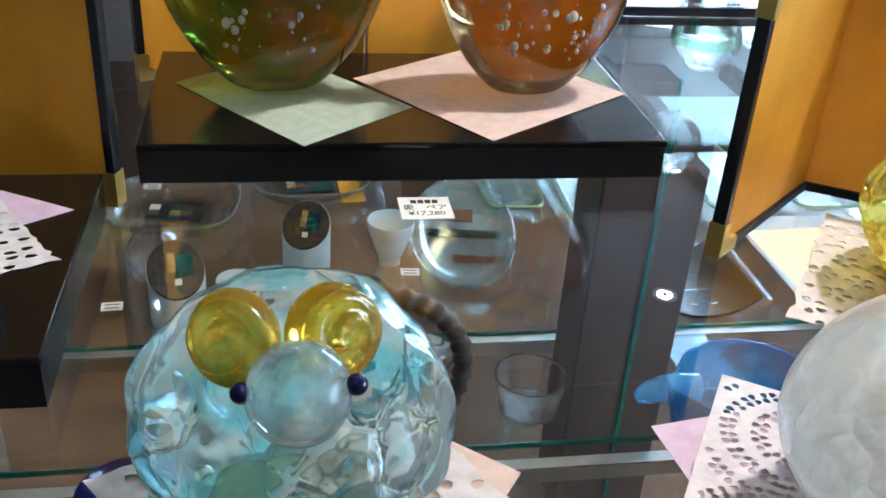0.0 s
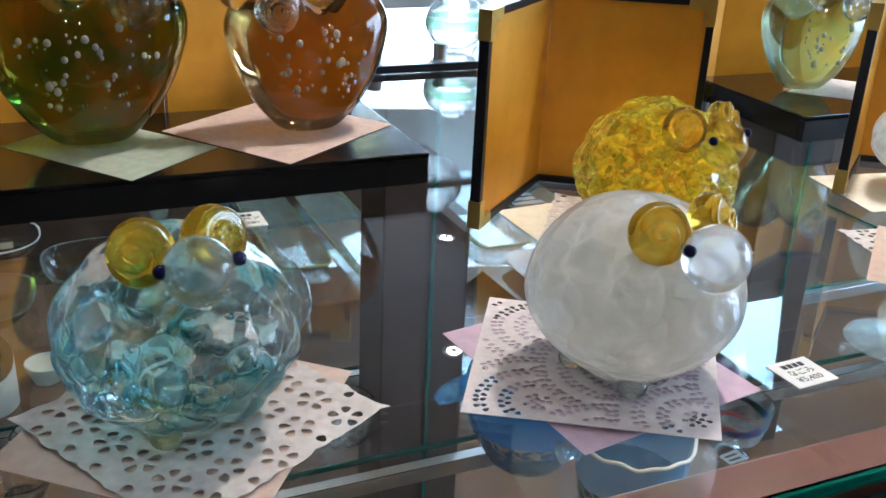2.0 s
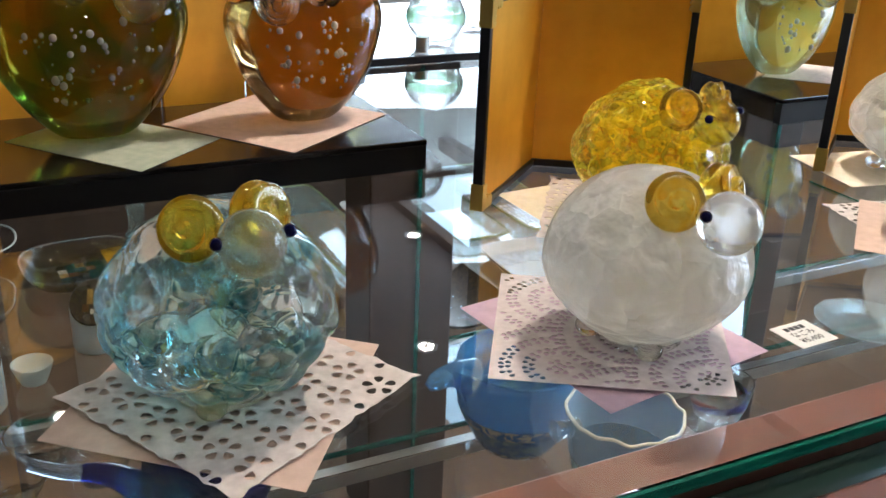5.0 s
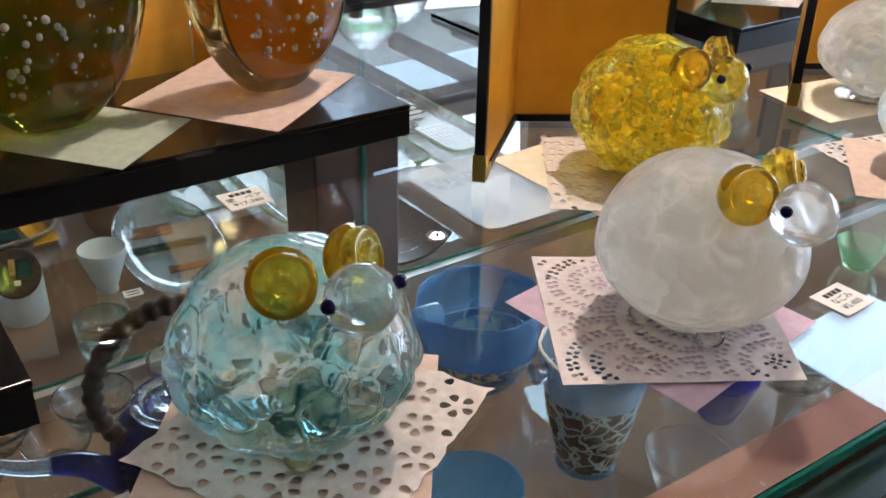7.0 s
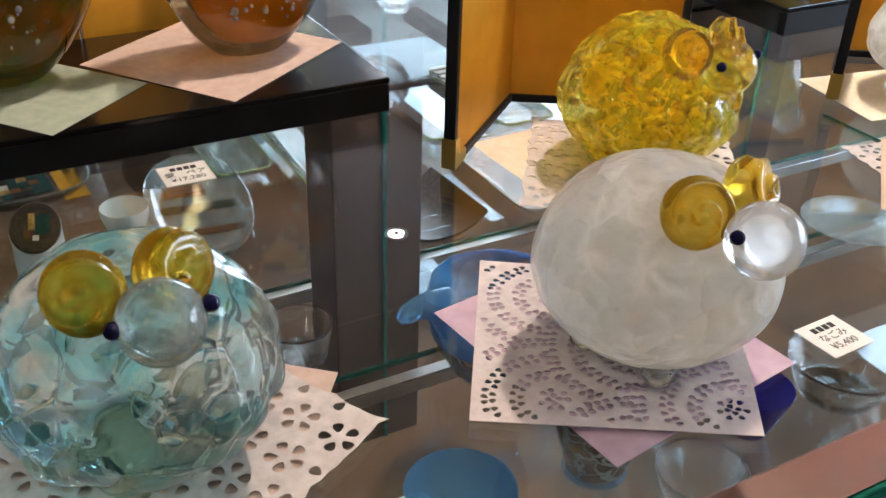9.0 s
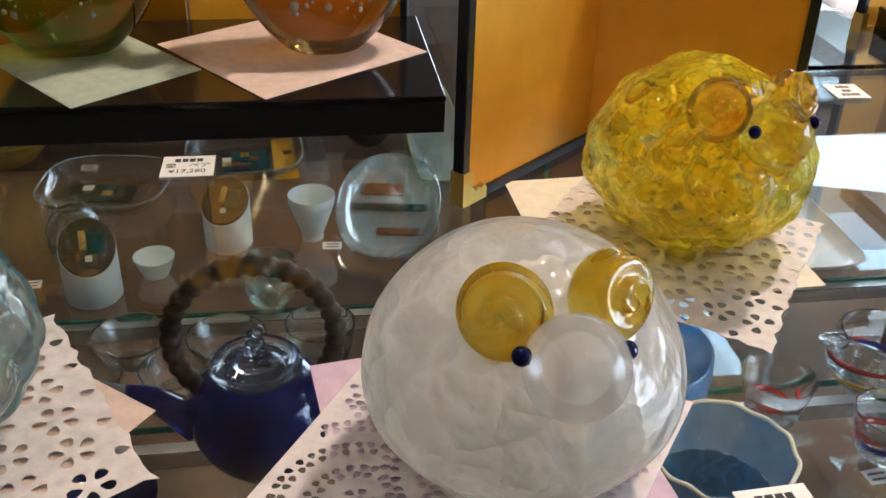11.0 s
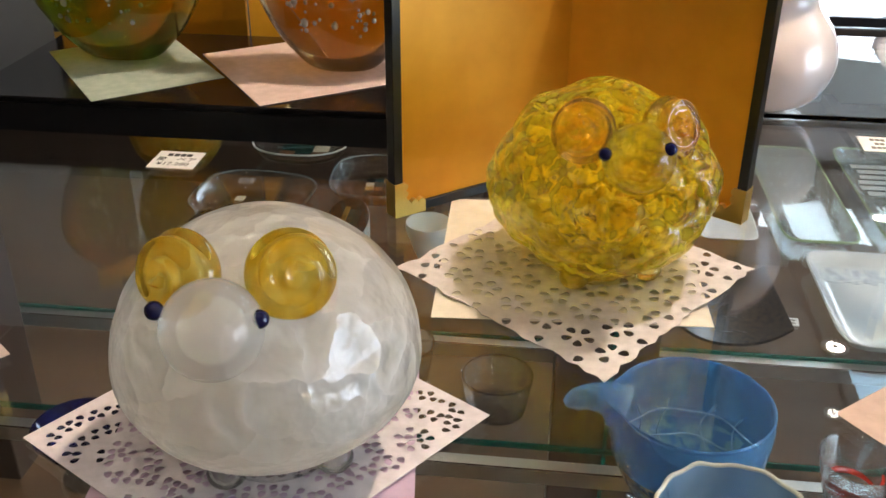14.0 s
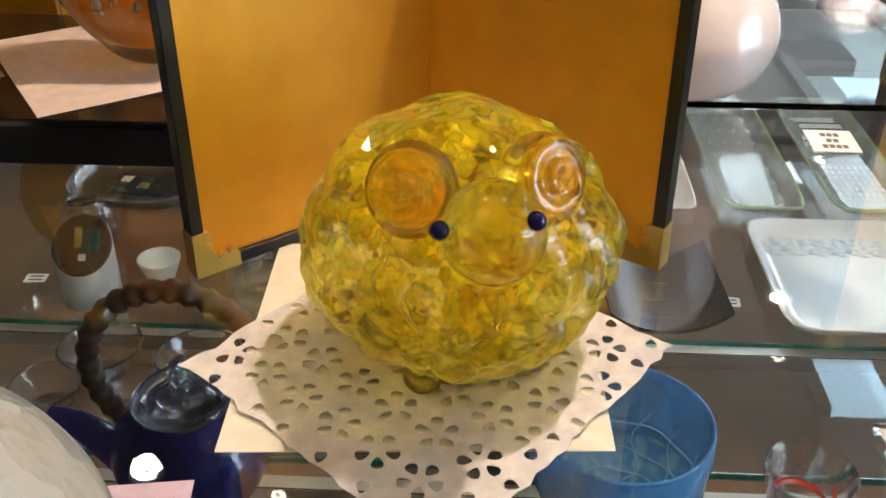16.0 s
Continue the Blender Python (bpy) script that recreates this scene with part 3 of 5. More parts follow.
# ---------------------------------------------------------------- stands and screens
def stand(at, sx, sy, label):
    root = thing("display_stand", label, "stand", at)
    part("top_board", box(0, 0, 0.027, sx, sy, 0.033, 0.0012), M_LACQUER, root, flat=True)
    part("front_board", box(0.0008, 0.0008, 0, sx - 0.0008, 0.012, 0.0268), M_SATIN, root, flat=True)
    part("rear_board", box(0.0008, sy - 0.012, 0, sx - 0.0008, sy - 0.0008, 0.0268), M_LACQUER, root, flat=True)
    for x in (0.0008, sx - 0.0128):
        part("side_board", box(x, 0.0121, 0, x + 0.012, sy - 0.0121, 0.0268), M_LACQUER, root, flat=True)
    return root


stand((-0.074, 0.682, TOP), 0.426, 0.222, "low black lacquered stand under the glass hearts")
stand((-0.55, 0.41, TOP), 0.46, 0.222, "low black lacquered stand with lilac paper on it")
stand((0.866, 0.69, TOP), 0.426, 0.222, "low black lacquered stand under the pale heart")


def panel(root, a, b, height, free):
    """One leaf of a folding screen, from a to b on the ground."""
    a, b = Vector((*a, 0)), Vector((*b, 0))
    d = (b - a)
    L = d.length
    m = Matrix.Translation(a) @ pose(0, 0, 0, 0, 0, math.degrees(math.atan2(d.y, d.x)))
    f = 0.0075
    leaf = part("leaf", box(f if free == 0 else 0.0015, -0.002, f, L - f if free == 1 else L - 0.0015, 0.002, height - f, 0), M_GOLD, root, "gold paper leaf", flat=True)
    leaf.matrix_basis = m
    x0, x1 = (f if free == 0 else 0.0015), (L - f if free == 1 else L - 0.0015)
    upright = (0, -0.005, 0, f, 0.005, height) if free == 0 else (L - f, -0.005, 0, L, 0.005, height)
    bars = [upright] if free < 2 else []
    for bx in bars + [(x0, -0.005, 0, x1, 0.005, f), (x0, -0.005, height - f, x1, 0.005, height)]:
        fr = part("frame_bar", box(*bx, bevel=0.0008), M_FRAME, root, flat=True)
        fr.matrix_basis = m
    return m, L


def corner_fitting(root, m, x, z, sx, sz):
    """A scalloped brass corner on a screen's frame."""
    s = 0.027
    rim = [(0, 0), (s, 0), (s, 0.0085)]
    rim += [(cx + 0.0029 * math.cos(q), 0.0085 + 0.0032 * math.sin(q)) for cx in (0.0235, 0.0175, 0.0115) for q in [math.pi * k / 6 for k in range(7)]][1:]
    rim += [(0.0085 + 0.0032 * math.cos(q), cz + 0.0029 * math.sin(q)) for cz in (0.0118, 0.0178, 0.0238) for q in [math.pi * (k / 6 - 0.5) for k in range(7)]][1:]
    rim += [(0.0085, s), (0, s)]
    out = bmesh.new()
    front = [out.verts.new((x + sx * p, -0.0063, z + sz * q)) for p, q in rim]
    back = [out.verts.new((x + sx * p, 0.0063, z + sz * q)) for p, q in rim]
    out.faces.new(front)
    out.faces.new(back[::-1])
    for k in range(len(rim)):
        n = (k + 1) % len(rim)
        out.faces.new((front[k], back[k], back[n], front[n]))
    ob = part("corner_fitting", out, M_BRASS, root, "scalloped brass corner fitting", flat=True)
    ob.matrix_basis = m


def folding_screen(pts, height, label):
    root = thing("folding_screen", label, "folding screen", (pts[0][0], pts[0][1], TOP))
    base = pts[0]
    rel = [(x - base[0], y - base[1]) for x, y in pts]
    for k, (a, b) in enumerate(zip(rel, rel[1:])):
        m, L = panel(root, a, b, height, 0 if k == 0 else 1 if k == len(rel) - 2 else 2)
        if k == 0:
            corner_fitting(root, m, -0.0004, -0.0002, 1, 1)
            corner_fitting(root, m, -0.0004, height + 0.0002, 1, -1)
        if k == len(rel) - 2:
            corner_fitting(root, m, L + 0.0004, -0.0002, -1, 1)
            corner_fitting(root, m, L + 0.0004, height + 0.0002, -1, -1)
    return root


folding_screen([(0.342, 0.55), (0.468, 0.659), (0.605, 0.573)], 0.202, "small two-leaf gold folding screen behind the yellow sheep")
folding_screen([(-0.1, 0.915), (0.0, 0.965), (0.122, 0.925), (0.232, 0.965), (0.345, 0.915)], 0.30, "gold four-leaf folding screen behind the glass hearts")
folding_screen([(-0.53, 0.64), (-0.3, 0.735), (-0.082, 0.648)], 0.30, "gold two-leaf folding screen behind the lacquered stand")
folding_screen([(0.765, 0.524), (0.881, 0.614), (1.02, 0.525)], 0.202, "small two-leaf gold folding screen with black frame")
folding_screen([(0.842, 0.908), (0.93, 0.955), (1.035, 0.92), (1.13, 0.958), (1.25, 0.91)], 0.30, "gold four-leaf folding screen behind the pale heart")


# ---------------------------------------------------------------- papers
def sheet(name, corners, z, material, label, category="paper"):
    """A thin sheet from its corners; it carries a slight wave."""
    n = 16
    bm = bmesh.new()
    a, b, c, d = [Vector((*p, 0)) for p in corners]
    mid = (a + b + c + d) / 4
    grid = []
    for i in range(n + 1):
        row = []
        for j in range(n + 1):
            u, v = i / n, j / n
            p = (a * (1 - u) + b * u) * (1 - v) + (d * (1 - u) + c * u) * v
            lift = 0.0002 * (1 + noise.noise(Vector((p.x * 30, p.y * 30, z * 9))))
            row.append((bm.verts.new((p.x - mid.x, p.y - mid.y, lift)), bm.verts.new((p.x - mid.x, p.y - mid.y, lift + 0.0003))))
        grid.append(row)
    for i in range(n):
        for j in range(n):
            for s in (0, 1):
                q = [grid[i][j][s], grid[i + 1][j][s], grid[i + 1][j + 1][s], grid[i][j + 1][s]]
                bm.faces.new(q if s else q[::-1])
    for i in range(n):
        for q in ((grid[i][0], grid[i + 1][0]), (grid[i + 1][n], grid[i][n]), (grid[0][i + 1], grid[0][i]), (grid[n][i], grid[n][i + 1])):
            bm.faces.new((q[0][0], q[1][0], q[1][1], q[0][1]))
    ob = part(name, bm, material)
    ob.matrix_basis = pose(mid.x, mid.y, z)
    return tagged(ob, label, category)


def petal(cx, cy, a, r0, r1, w, n=8):
    """A teardrop hole, its long axis at the angle a from the flower's centre."""
    out = []
    for k in range(n):
        t = 2 * math.pi * k / n
        u = (r0 + r1) / 2 + (r1 - r0) / 2 * math.cos(t)
        v = w * math.sin(t) * (0.75 + 0.35 * math.cos(t))
        out.append((cx + u * math.cos(a) - v * math.sin(a), cy + u * math.sin(a) + v * math.cos(a)))
    return out


def cut_sheet(name, corners, z, material, label, holes, ragged=0.0, seed=1):
    """A thin sheet with real holes; holes and outline in the sheet's own unit square."""
    a, b, c, d = [Vector((*p, 0)) for p in corners]
    mid = (a + b + c + d) / 4
    rnd = random.Random(seed)

    def at(u, v):
        p = (a * (1 - u) + b * u) * (1 - v) + (d * (1 - u) + c * u) * v - mid
        return (p.x, p.y, 0)

    side = 26
    rim = []
    for e in range(4):
        for k in range(side):
            t = k / side
            q = ragged * (rnd.random() if 0 < k else 0)
            rim.append(((t, q), (1 - q, t), (1 - t, 1 - q), (q, 1 - t))[e])
    pts, edges = [], []
    for loop in [rim] + holes:
        k0, k1 = len(pts), len(loop)
        pts += [Vector(at(u, v)[:2]) for u, v in loop]
        edges += [(k0 + k, k0 + (k + 1) % k1) for k in range(k1)]
    flat_pts, _, tris, *_ = delaunay_2d_cdt(pts, edges, [], 0, 1e-7)
    loops, k0 = [], 0
    for loop in [rim] + holes:
        ring = np.array([p[:] for p in pts[k0:k0 + len(loop)]])
        loops.append((ring, ring.min(0), ring.max(0)))
        k0 += len(loop)

    def within(ring, x, y):
        xs, ys = ring[:, 0], ring[:, 1]
        xn, yn = np.roll(xs, -1), np.roll(ys, -1)
        side = (ys > y) != (yn > y)
        cross = xs + (y - ys) / np.where(yn == ys, 1e-12, yn - ys) * (xn - xs)
        return int((side & (x < cross)).sum()) % 2 == 1

    kept = []
    for f in tris:
        x, y = sum(flat_pts[k].x for k in f) / 3, sum(flat_pts[k].y for k in f) / 3
        hit = [within(ring, x, y) for ring, low, high in loops if low[0] <= x <= high[0] and low[1] <= y <= high[1]]
        if hit and within(loops[0][0], x, y) and sum(hit) == 1:
            kept.append(list(f))
    tris = kept
    bm = bmesh.new()
    for h in (0.0, 0.0004):
        vs = [bm.verts.new((p.x, p.y, h)) for p in flat_pts]
        for f in tris:
            bm.faces.new([vs[k] for k in (f if h else f[::-1])])
        if h:
            hi = vs
        else:
            lo = vs
    count = {}
    for f in tris:
        for p, q in zip(f, f[1:] + f[:1]):
            count[(p, q)] = 1
    for p, q in count:
        if (q, p) not in count:
            bm.faces.new((lo[p], lo[q], hi[q], hi[p]))
    for v in bm.verts:
        v.co.z += 0.0002 * (1 + noise.noise(Vector((v.co.x * 25, v.co.y * 25, z * 9))))
    ob = part(name, bm, material, flat=True)
    ob.matrix_basis = pose(mid.x, mid.y, z)
    return tagged(ob, label, "lace paper")


def flower_holes(n=6, seed=2, skip=0.0):
    rnd = random.Random(seed)
    holes = []
    p = 1.0 / n
    for j in range(n + 1):
        for i in range(n + 1):
            cx, cy = (i + (0.5 if j % 2 else 0.0)) * p, (j + 0.0) * p * 1.0
            a0 = rnd.random() * 6.28
            for k in range(5):
                h = petal(cx, cy, a0 + k * 2 * math.pi / 5, 0.14 * p, 0.42 * p, 0.15 * p, 9)
                if all(0.015 < u < 0.985 and 0.015 < v < 0.985 for u, v in h):
                    holes.append(h)
    return holes


def fan_holes():
    """Two rows of small holes between the solid rings of overlapping fans."""
    rnd = random.Random(21)
    p, gap = 0.62, 0.098
    centres = [(i * p + (0.5 * p if j % 2 else 0) - 0.06, j * 0.5 * p - 0.02) for j in range(-1, 5) for i in range(-1, 3)]
    reach = 3.6 * gap
    holes = []
    for n, (cx, cy) in enumerate(centres):
        for ring in range(4):
            for row in (0, 1):
                r = 0.018 + gap * ring + 0.029 * row
                k = max(4, int(2 * math.pi * r / 0.037))
                for i in range(k):
                    a = 2 * math.pi * (i + 0.5 * row + 0.35 * rnd.random()) / k + ring
                    x, y = cx + r * math.cos(a), cy + r * math.sin(a)
                    if not (0.03 < x < 0.97 and 0.03 < y < 0.97):
                        continue
                    if any(math.hypot(x - ox, y - oy) < reach for ox, oy in centres[n + 1:]):
                        continue
                    half = 0.016 - 0.003 * rnd.random()
                    holes.append(petal(x, y, a + 1.2 * (rnd.random() - 0.5), -half, half, 0.0155, 8))
    return holes


def fourth(a, b, c):
    """The corner that completes a parallelogram, opposite b."""
    return (a[0] + c[0] - b[0], a[1] + c[1] - b[1])


def square(a, c):
    """Corners of the square with the diagonal a to c."""
    mx, my, dx, dy = (a[0] + c[0]) / 2, (a[1] + c[1]) / 2, (c[0] - a[0]) / 2, (c[1] - a[1]) / 2
    return [a, (mx + dy, my - dx), c, (mx - dy, my + dx)]


S2 = TOP + 0.033
sheet("paper_sheet", [(-0.076, 0.307), (0.051, 0.199), (0.152, 0.338), fourth((-0.076, 0.307), (0.051, 0.199), (0.152, 0.338))], TOP, M_PINKP, "pale pink washi sheet under the aqua sheep")
cut_sheet("lace_paper", [(-0.063, 0.349), (0.013, 0.203), (0.16, 0.285), fourth((-0.063, 0.349), (0.013, 0.203), (0.16, 0.285))], TOP + 0.0022, M_WHITEP, "white flower cut-out paper under the aqua sheep", flower_holes(6, 2), 0.02, 3)
sheet("paper_sheet", [(0.232, 0.368), (0.252, 0.199), (0.406, 0.223), fourth((0.232, 0.368), (0.252, 0.199), (0.406, 0.223))], TOP, M_LILACP, "lilac washi sheet under the white sheep")
fan_corners = [(0.29, 0.408), (0.199, 0.264), (0.338, 0.18), (0.434, 0.312)]
cut_sheet("lace_paper", fan_corners, TOP + 0.0022, M_LACEW, "white lace-pattern paper under the white sheep", fan_holes(), 0.0, 4)
sheet("paper_sheet", [(0.384, 0.585), (0.39, 0.409), (0.564, 0.419), fourth((0.384, 0.585), (0.39, 0.409), (0.564, 0.419))], TOP, M_CREAMP, "cream washi sheet under the yellow sheep")
cut_sheet("lace_paper", [(0.358, 0.465), (0.495, 0.349), (0.6, 0.494), fourth((0.358, 0.465), (0.495, 0.349), (0.6, 0.494))], TOP + 0.0022, M_WHITEP, "white flower cut-out paper under the yellow sheep", flower_holes(7, 5), 0.02, 5)
sheet("paper_sheet", [(-0.056, 0.816), (0.053, 0.676), (0.148, 0.758), fourth((-0.056, 0.816), (0.053, 0.676), (0.148, 0.758))], S2, M_GREENP, "pale green washi sheet under the green heart")
sheet("paper_sheet", [(0.102, 0.828), (0.204, 0.683), (0.35, 0.79), fourth((0.102, 0.828), (0.204, 0.683), (0.35, 0.79))], S2 + 0.00035, M_PINKP, "pale pink washi sheet under the amber heart")


# ---------------------------------------------------------------- sheep
def knobbly(r, scale, amp, freq, seed, sub=6, floor=None, taper=0.6):
    """A plump body that narrows to its foot, its lower part lumpy."""
    bm = bmesh.new()
    bmesh.ops.create_icosphere(bm, subdivisions=sub, radius=1)
    off = Vector((seed * 7.1, seed * 3.3, seed * 1.7))
    for v in bm.verts:
        d = v.co.normalized()
        low = min(1.0, max(0.0, 0.62 - 0.75 * d.z))
        n = noise.noise(d * freq * 0.7 + off)
        cell = noise.voronoi(d * freq + off + Vector((0.3, 0.2, 0.1)) * n)[0]
        lump = math.sqrt(max(0.0, 1 - min(1.0, cell[0]) ** 2)) - 0.75
        thin = 1 - taper * max(0.0, -d.z) ** 2.2
        v.co = Vector((d.x * scale[0] * thin, d.y * scale[1] * thin, d.z * scale[2])) * (r * (1 + amp * (0.35 * n + lump * (0.1 + 1.3 * low))))
        if floor is not None and v.co.z < floor:
            v.co.z = floor + (v.co.z - floor) * 0.05
    return bm


def horn_mesh(r, relief=0.13, coils=2.3):
    """A domed curl, its face towards -y worked into a shallow spiral."""
    bm = bmesh.new()
    bmesh.ops.create_icosphere(bm, subdivisions=5, radius=1)
    for v in bm.verts:
        x, y, z = v.co
        q = math.hypot(x, z)
        face = max(0.0, -y) ** 0.5
        turn = math.atan2(z, x) / (2 * math.pi)
        v.co = Vector((x, y * 0.72, z)) * r * (1 + face * relief * math.cos(2 * math.pi * (coils * q + turn)))
    return bm


def crumbs(r, scale, seed, count):
    """Small rounded chips of coloured glass low in the body; a high count spreads the added glow flakes all through it.
    """
    rnd = random.Random(seed)
    bm = bmesh.new()
    for _ in range(count):
        d = Vector((rnd.gauss(0, 1), rnd.gauss(0, 1), (-0.15 - 1.1 * rnd.random()) if count < 40 else rnd.gauss(0, 0.9))).normalized()
        q = r * (0.45 + 0.37 * rnd.random()) * (0.9 if count < 40 else 1) * (1 - 0.35 * max(0.0, -d.z) ** 2)
        p = Vector((d.x * scale[0], d.y * scale[1], d.z * scale[2])) * q
        u = 0.0025 + (0.004 if count < 40 else 0.006) * rnd.random()
        turn = Matrix.Rotation(rnd.random() * 6.28, 4, Vector((rnd.gauss(0, 1), rnd.gauss(0, 1), rnd.gauss(0, 1))).normalized())
        ball(1, Matrix.Translation(p) @ turn @ Matrix.Diagonal((u * 1.4, u, u * 0.6, 1)), 1, bm=bm)
    return bm


def sheep(label, centre, r, scale, body_mat, horn_mat, muzzle_mat, amp, freq, seed, muzzle, horns, eyes, mr, hr, foot_mat, core=None, chips=22):
    root = thing("glass_sheep", label, "sheep figurine", (centre[0], centre[1], TOP + 0.0016), group="glass sheep on the counter")
    o = Vector((centre[0], centre[1], TOP + 0.0016))
    cz = centre[2] - TOP - 0.0016
    b = knobbly(r, scale, amp, freq, seed, floor=-cz + 0.002)
    body = part("body", b, body_mat, root, angle=180)
    body.location = (0, 0, cz)
    if core:
        inner = part("crumbs_or_glow_flakes", crumbs(r, scale, seed, chips), core, root, "bright flakes added for the glow inside the glass" if chips > 40 else "beige and teal glass crumbs inside")
        inner.location = (0, 0, cz)
        inner["kind"] = "stuff"
    part("foot", lathe([(0, 0), (0.026, 0), (0.032, 0.003), (0.031, 0.009), (0, 0.012)], 32), foot_mat, root, "thick clear glass foot")
    for a in (45, 135, 225, 315):
        toe = part("toe", ball(0.0098, sub=3, scale=(1, 1, 0.8)), foot_mat, root, "clear glass toe")
        toe.location = (0.036 * math.cos(radians(a + 20)), 0.036 * math.sin(radians(a + 20)), 0.0085)
    mz = part("muzzle", ball(mr, sub=4), muzzle_mat, root, "round glass muzzle")
    mz.location = Vector(muzzle) - o
    face = math.degrees(math.atan2(muzzle[1] - centre[1], muzzle[0] - centre[0])) + 90
    for p, lean in zip(horns, (-28, 28)):
        hn = part("horn", horn_mesh(hr), horn_mat, root, "curled amber glass horn")
        hn.matrix_basis = Matrix.Translation(Vector(p) - o) @ pose(0, 0, 0, -18, 0, face + lean)
    for p in eyes:
        e = part("eye", ball(0.0039, sub=3), M_EYE, root, "small dark blue bead eye")
        e.location = Vector(p) - o
    return root


sheep("aqua blue glass sheep with amber horns", (0.037, 0.32, 1.009), 0.07, (1, 1.03, 0.95), M_BLUEG, M_AMBERG, M_AQUAC, 0.16, 3.6, 1,
      (0.039, 0.243, 1.082), [(0.016, 0.283, 1.079), (0.052, 0.274, 1.086)], [(0.02, 0.241, 1.085), (0.0585, 0.239, 1.088)], 0.0185, 0.0185, M_FOOTY, M_PEBBLE)
sheep("milky white glass sheep with amber horns", (0.329, 0.276, 1.012), 0.0732, (1, 0.98, 0.925), M_WHITEG, M_AMBERG, M_MILKC, 0.03, 2.0, 2,
      (0.331, 0.204, 1.066), [(0.309, 0.232, 1.074), (0.353, 0.24, 1.073)], [(0.3095, 0.2025, 1.074), (0.35, 0.2055, 1.0715)], 0.0205, 0.019, M_CLEAR)
sheep("clear yellow glass sheep with amber horns", (0.493, 0.487, 1.012), 0.073, (1, 0.97, 0.94), M_YELLOWG, M_AMBERY, M_YELC, 0.17, 4.2, 3,
      (0.508, 0.42, 1.058), [(0.476, 0.433, 1.069), (0.526, 0.446, 1.068)], [(0.488, 0.408, 1.065), (0.5235, 0.41, 1.069)], 0.021, 0.019, M_YELC, M_YGLOW, 150)


# ---------------------------------------------------------------- hearts
def spiral_horn(r):
    """A rod wound flat into a spiral, over a low dome."""
    bm = ball(r * 0.9, sub=4, scale=(1, 0.45, 1))
    pts = [(r * (0.93 - 0.85 * k / 100) * math.cos(k * 0.2), -r * (0.3 + 0.38 * k / 100), r * (0.93 - 0.85 * k / 100) * math.sin(k * 0.2)) for k in range(101)]
    return tube(pts, r * 0.14, 12, bm)


def curve_at(t, ts, ws):
    """A smooth curve through the given heights."""
    k = 0
    while k < len(ts) - 2 and t > ts[k + 1]:
        k += 1
    h = ts[k + 1] - ts[k]
    u = min(1.0, max(0.0, (t - ts[k]) / h))
    s0 = (ws[k + 1] - ws[max(k - 1, 0)]) / (ts[k + 1] - ts[max(k - 1, 0)]) * h
    e = min(k + 2, len(ts) - 1)
    s1 = (ws[e] - ws[k]) / (ts[e] - ts[k]) * h
    return (2 * u ** 3 - 3 * u * u + 1) * ws[k] + (u ** 3 - 2 * u * u + u) * s0 + (3 * u * u - 2 * u ** 3) * ws[k + 1] + (u ** 3 - u * u) * s1


def heart(label, at, w, hgt, depth, material, turn, flip, bubbles=58):
    root = thing("glass_heart", label, "heart ornament", at, turn, group="glass hearts")
    bm = bmesh.new()
    bmesh.ops.create_icosphere(bm, subdivisions=6, radius=1)
    ts = (0, 0.03, 0.1, 0.2, 0.35, 0.5, 0.7, 0.85, 0.95, 1.0)
    ws = (0.22, 0.36, 0.5, 0.65, 0.81, 0.92, 1.0, 0.94, 0.73, 0.36)
    ds = (0.2, 0.36, 0.55, 0.8, 0.98, 1.0, 0.95, 0.8, 0.6, 0.3)
    for v in bm.verts:
        d = v.co.normalized()
        q = max(math.hypot(d.x, d.y), 1e-4)
        tt = (math.asin(max(-1.0, min(1.0, d.z))) / math.pi + 0.5)
        tt = 0.5 * tt + 0.5 * (d.z + 1) / 2
        wide, deep = (curve_at(tt, ts, ws)) * min(1, q * 12), (curve_at(tt, ts, ds)) * min(1, q * 12)
        x, y = d.x / q * wide, d.y / q * deep
        dip = 0.15 * math.exp(-((x + 0.1 * flip) / 0.24) ** 2) * max(0.0, tt - 0.55) / 0.45
        v.co = Vector((x * w / 2, y * depth / 2, (tt - dip) * hgt))
    body = part("body", bm, material, root, angle=180)
    body.location = (0, 0, 0)
    horn = part("horn", spiral_horn(w * 0.145), M_HORNC, root, "clear spiral glass horn")
    horn.matrix_basis = pose(flip * w * 0.24, -depth * 0.4, hgt * 0.87)
    ear = part("ear", ball(1, sub=4, scale=(w * 0.11, depth * 0.2, w * 0.078)), M_HORNC, root, "rounded glass muzzle")
    ear.matrix_basis = pose(flip * w * 0.46, -depth * 0.12, hgt * 0.95, 0, -42 * flip, 0)
    rnd = random.Random(int(w * 1e4))
    shared = None
    for k in range(bubbles):
        r = 0.0013 + 0.003 * rnd.random() ** 2.4
        x, z = (rnd.random() - 0.5) * w * 0.72, hgt * (0.28 + 0.48 * rnd.random())
        if abs(x) > w * 0.36 * (z / hgt) / 0.62:
            x *= 0.55
        if shared is None:
            first = part("bubble", ball(1, sub=2), M_BUBBLE, root, "round air bubble in the glass")
            shared = first.data
        else:
            first = new("bubble", shared)
            first.parent = root
        first.matrix_basis = pose(x, -depth * 0.5 * (curve_at(z / hgt, ts, ds)) * math.sqrt(max(0.05, 1 - (2 * x / w / (curve_at(z / hgt, ts, ws))) ** 2)) * (0.94 + 0.06 * rnd.random()), z) @ Matrix.Diagonal((r, r, r * (1 + 0.3 * rnd.random()), 1))
    return root


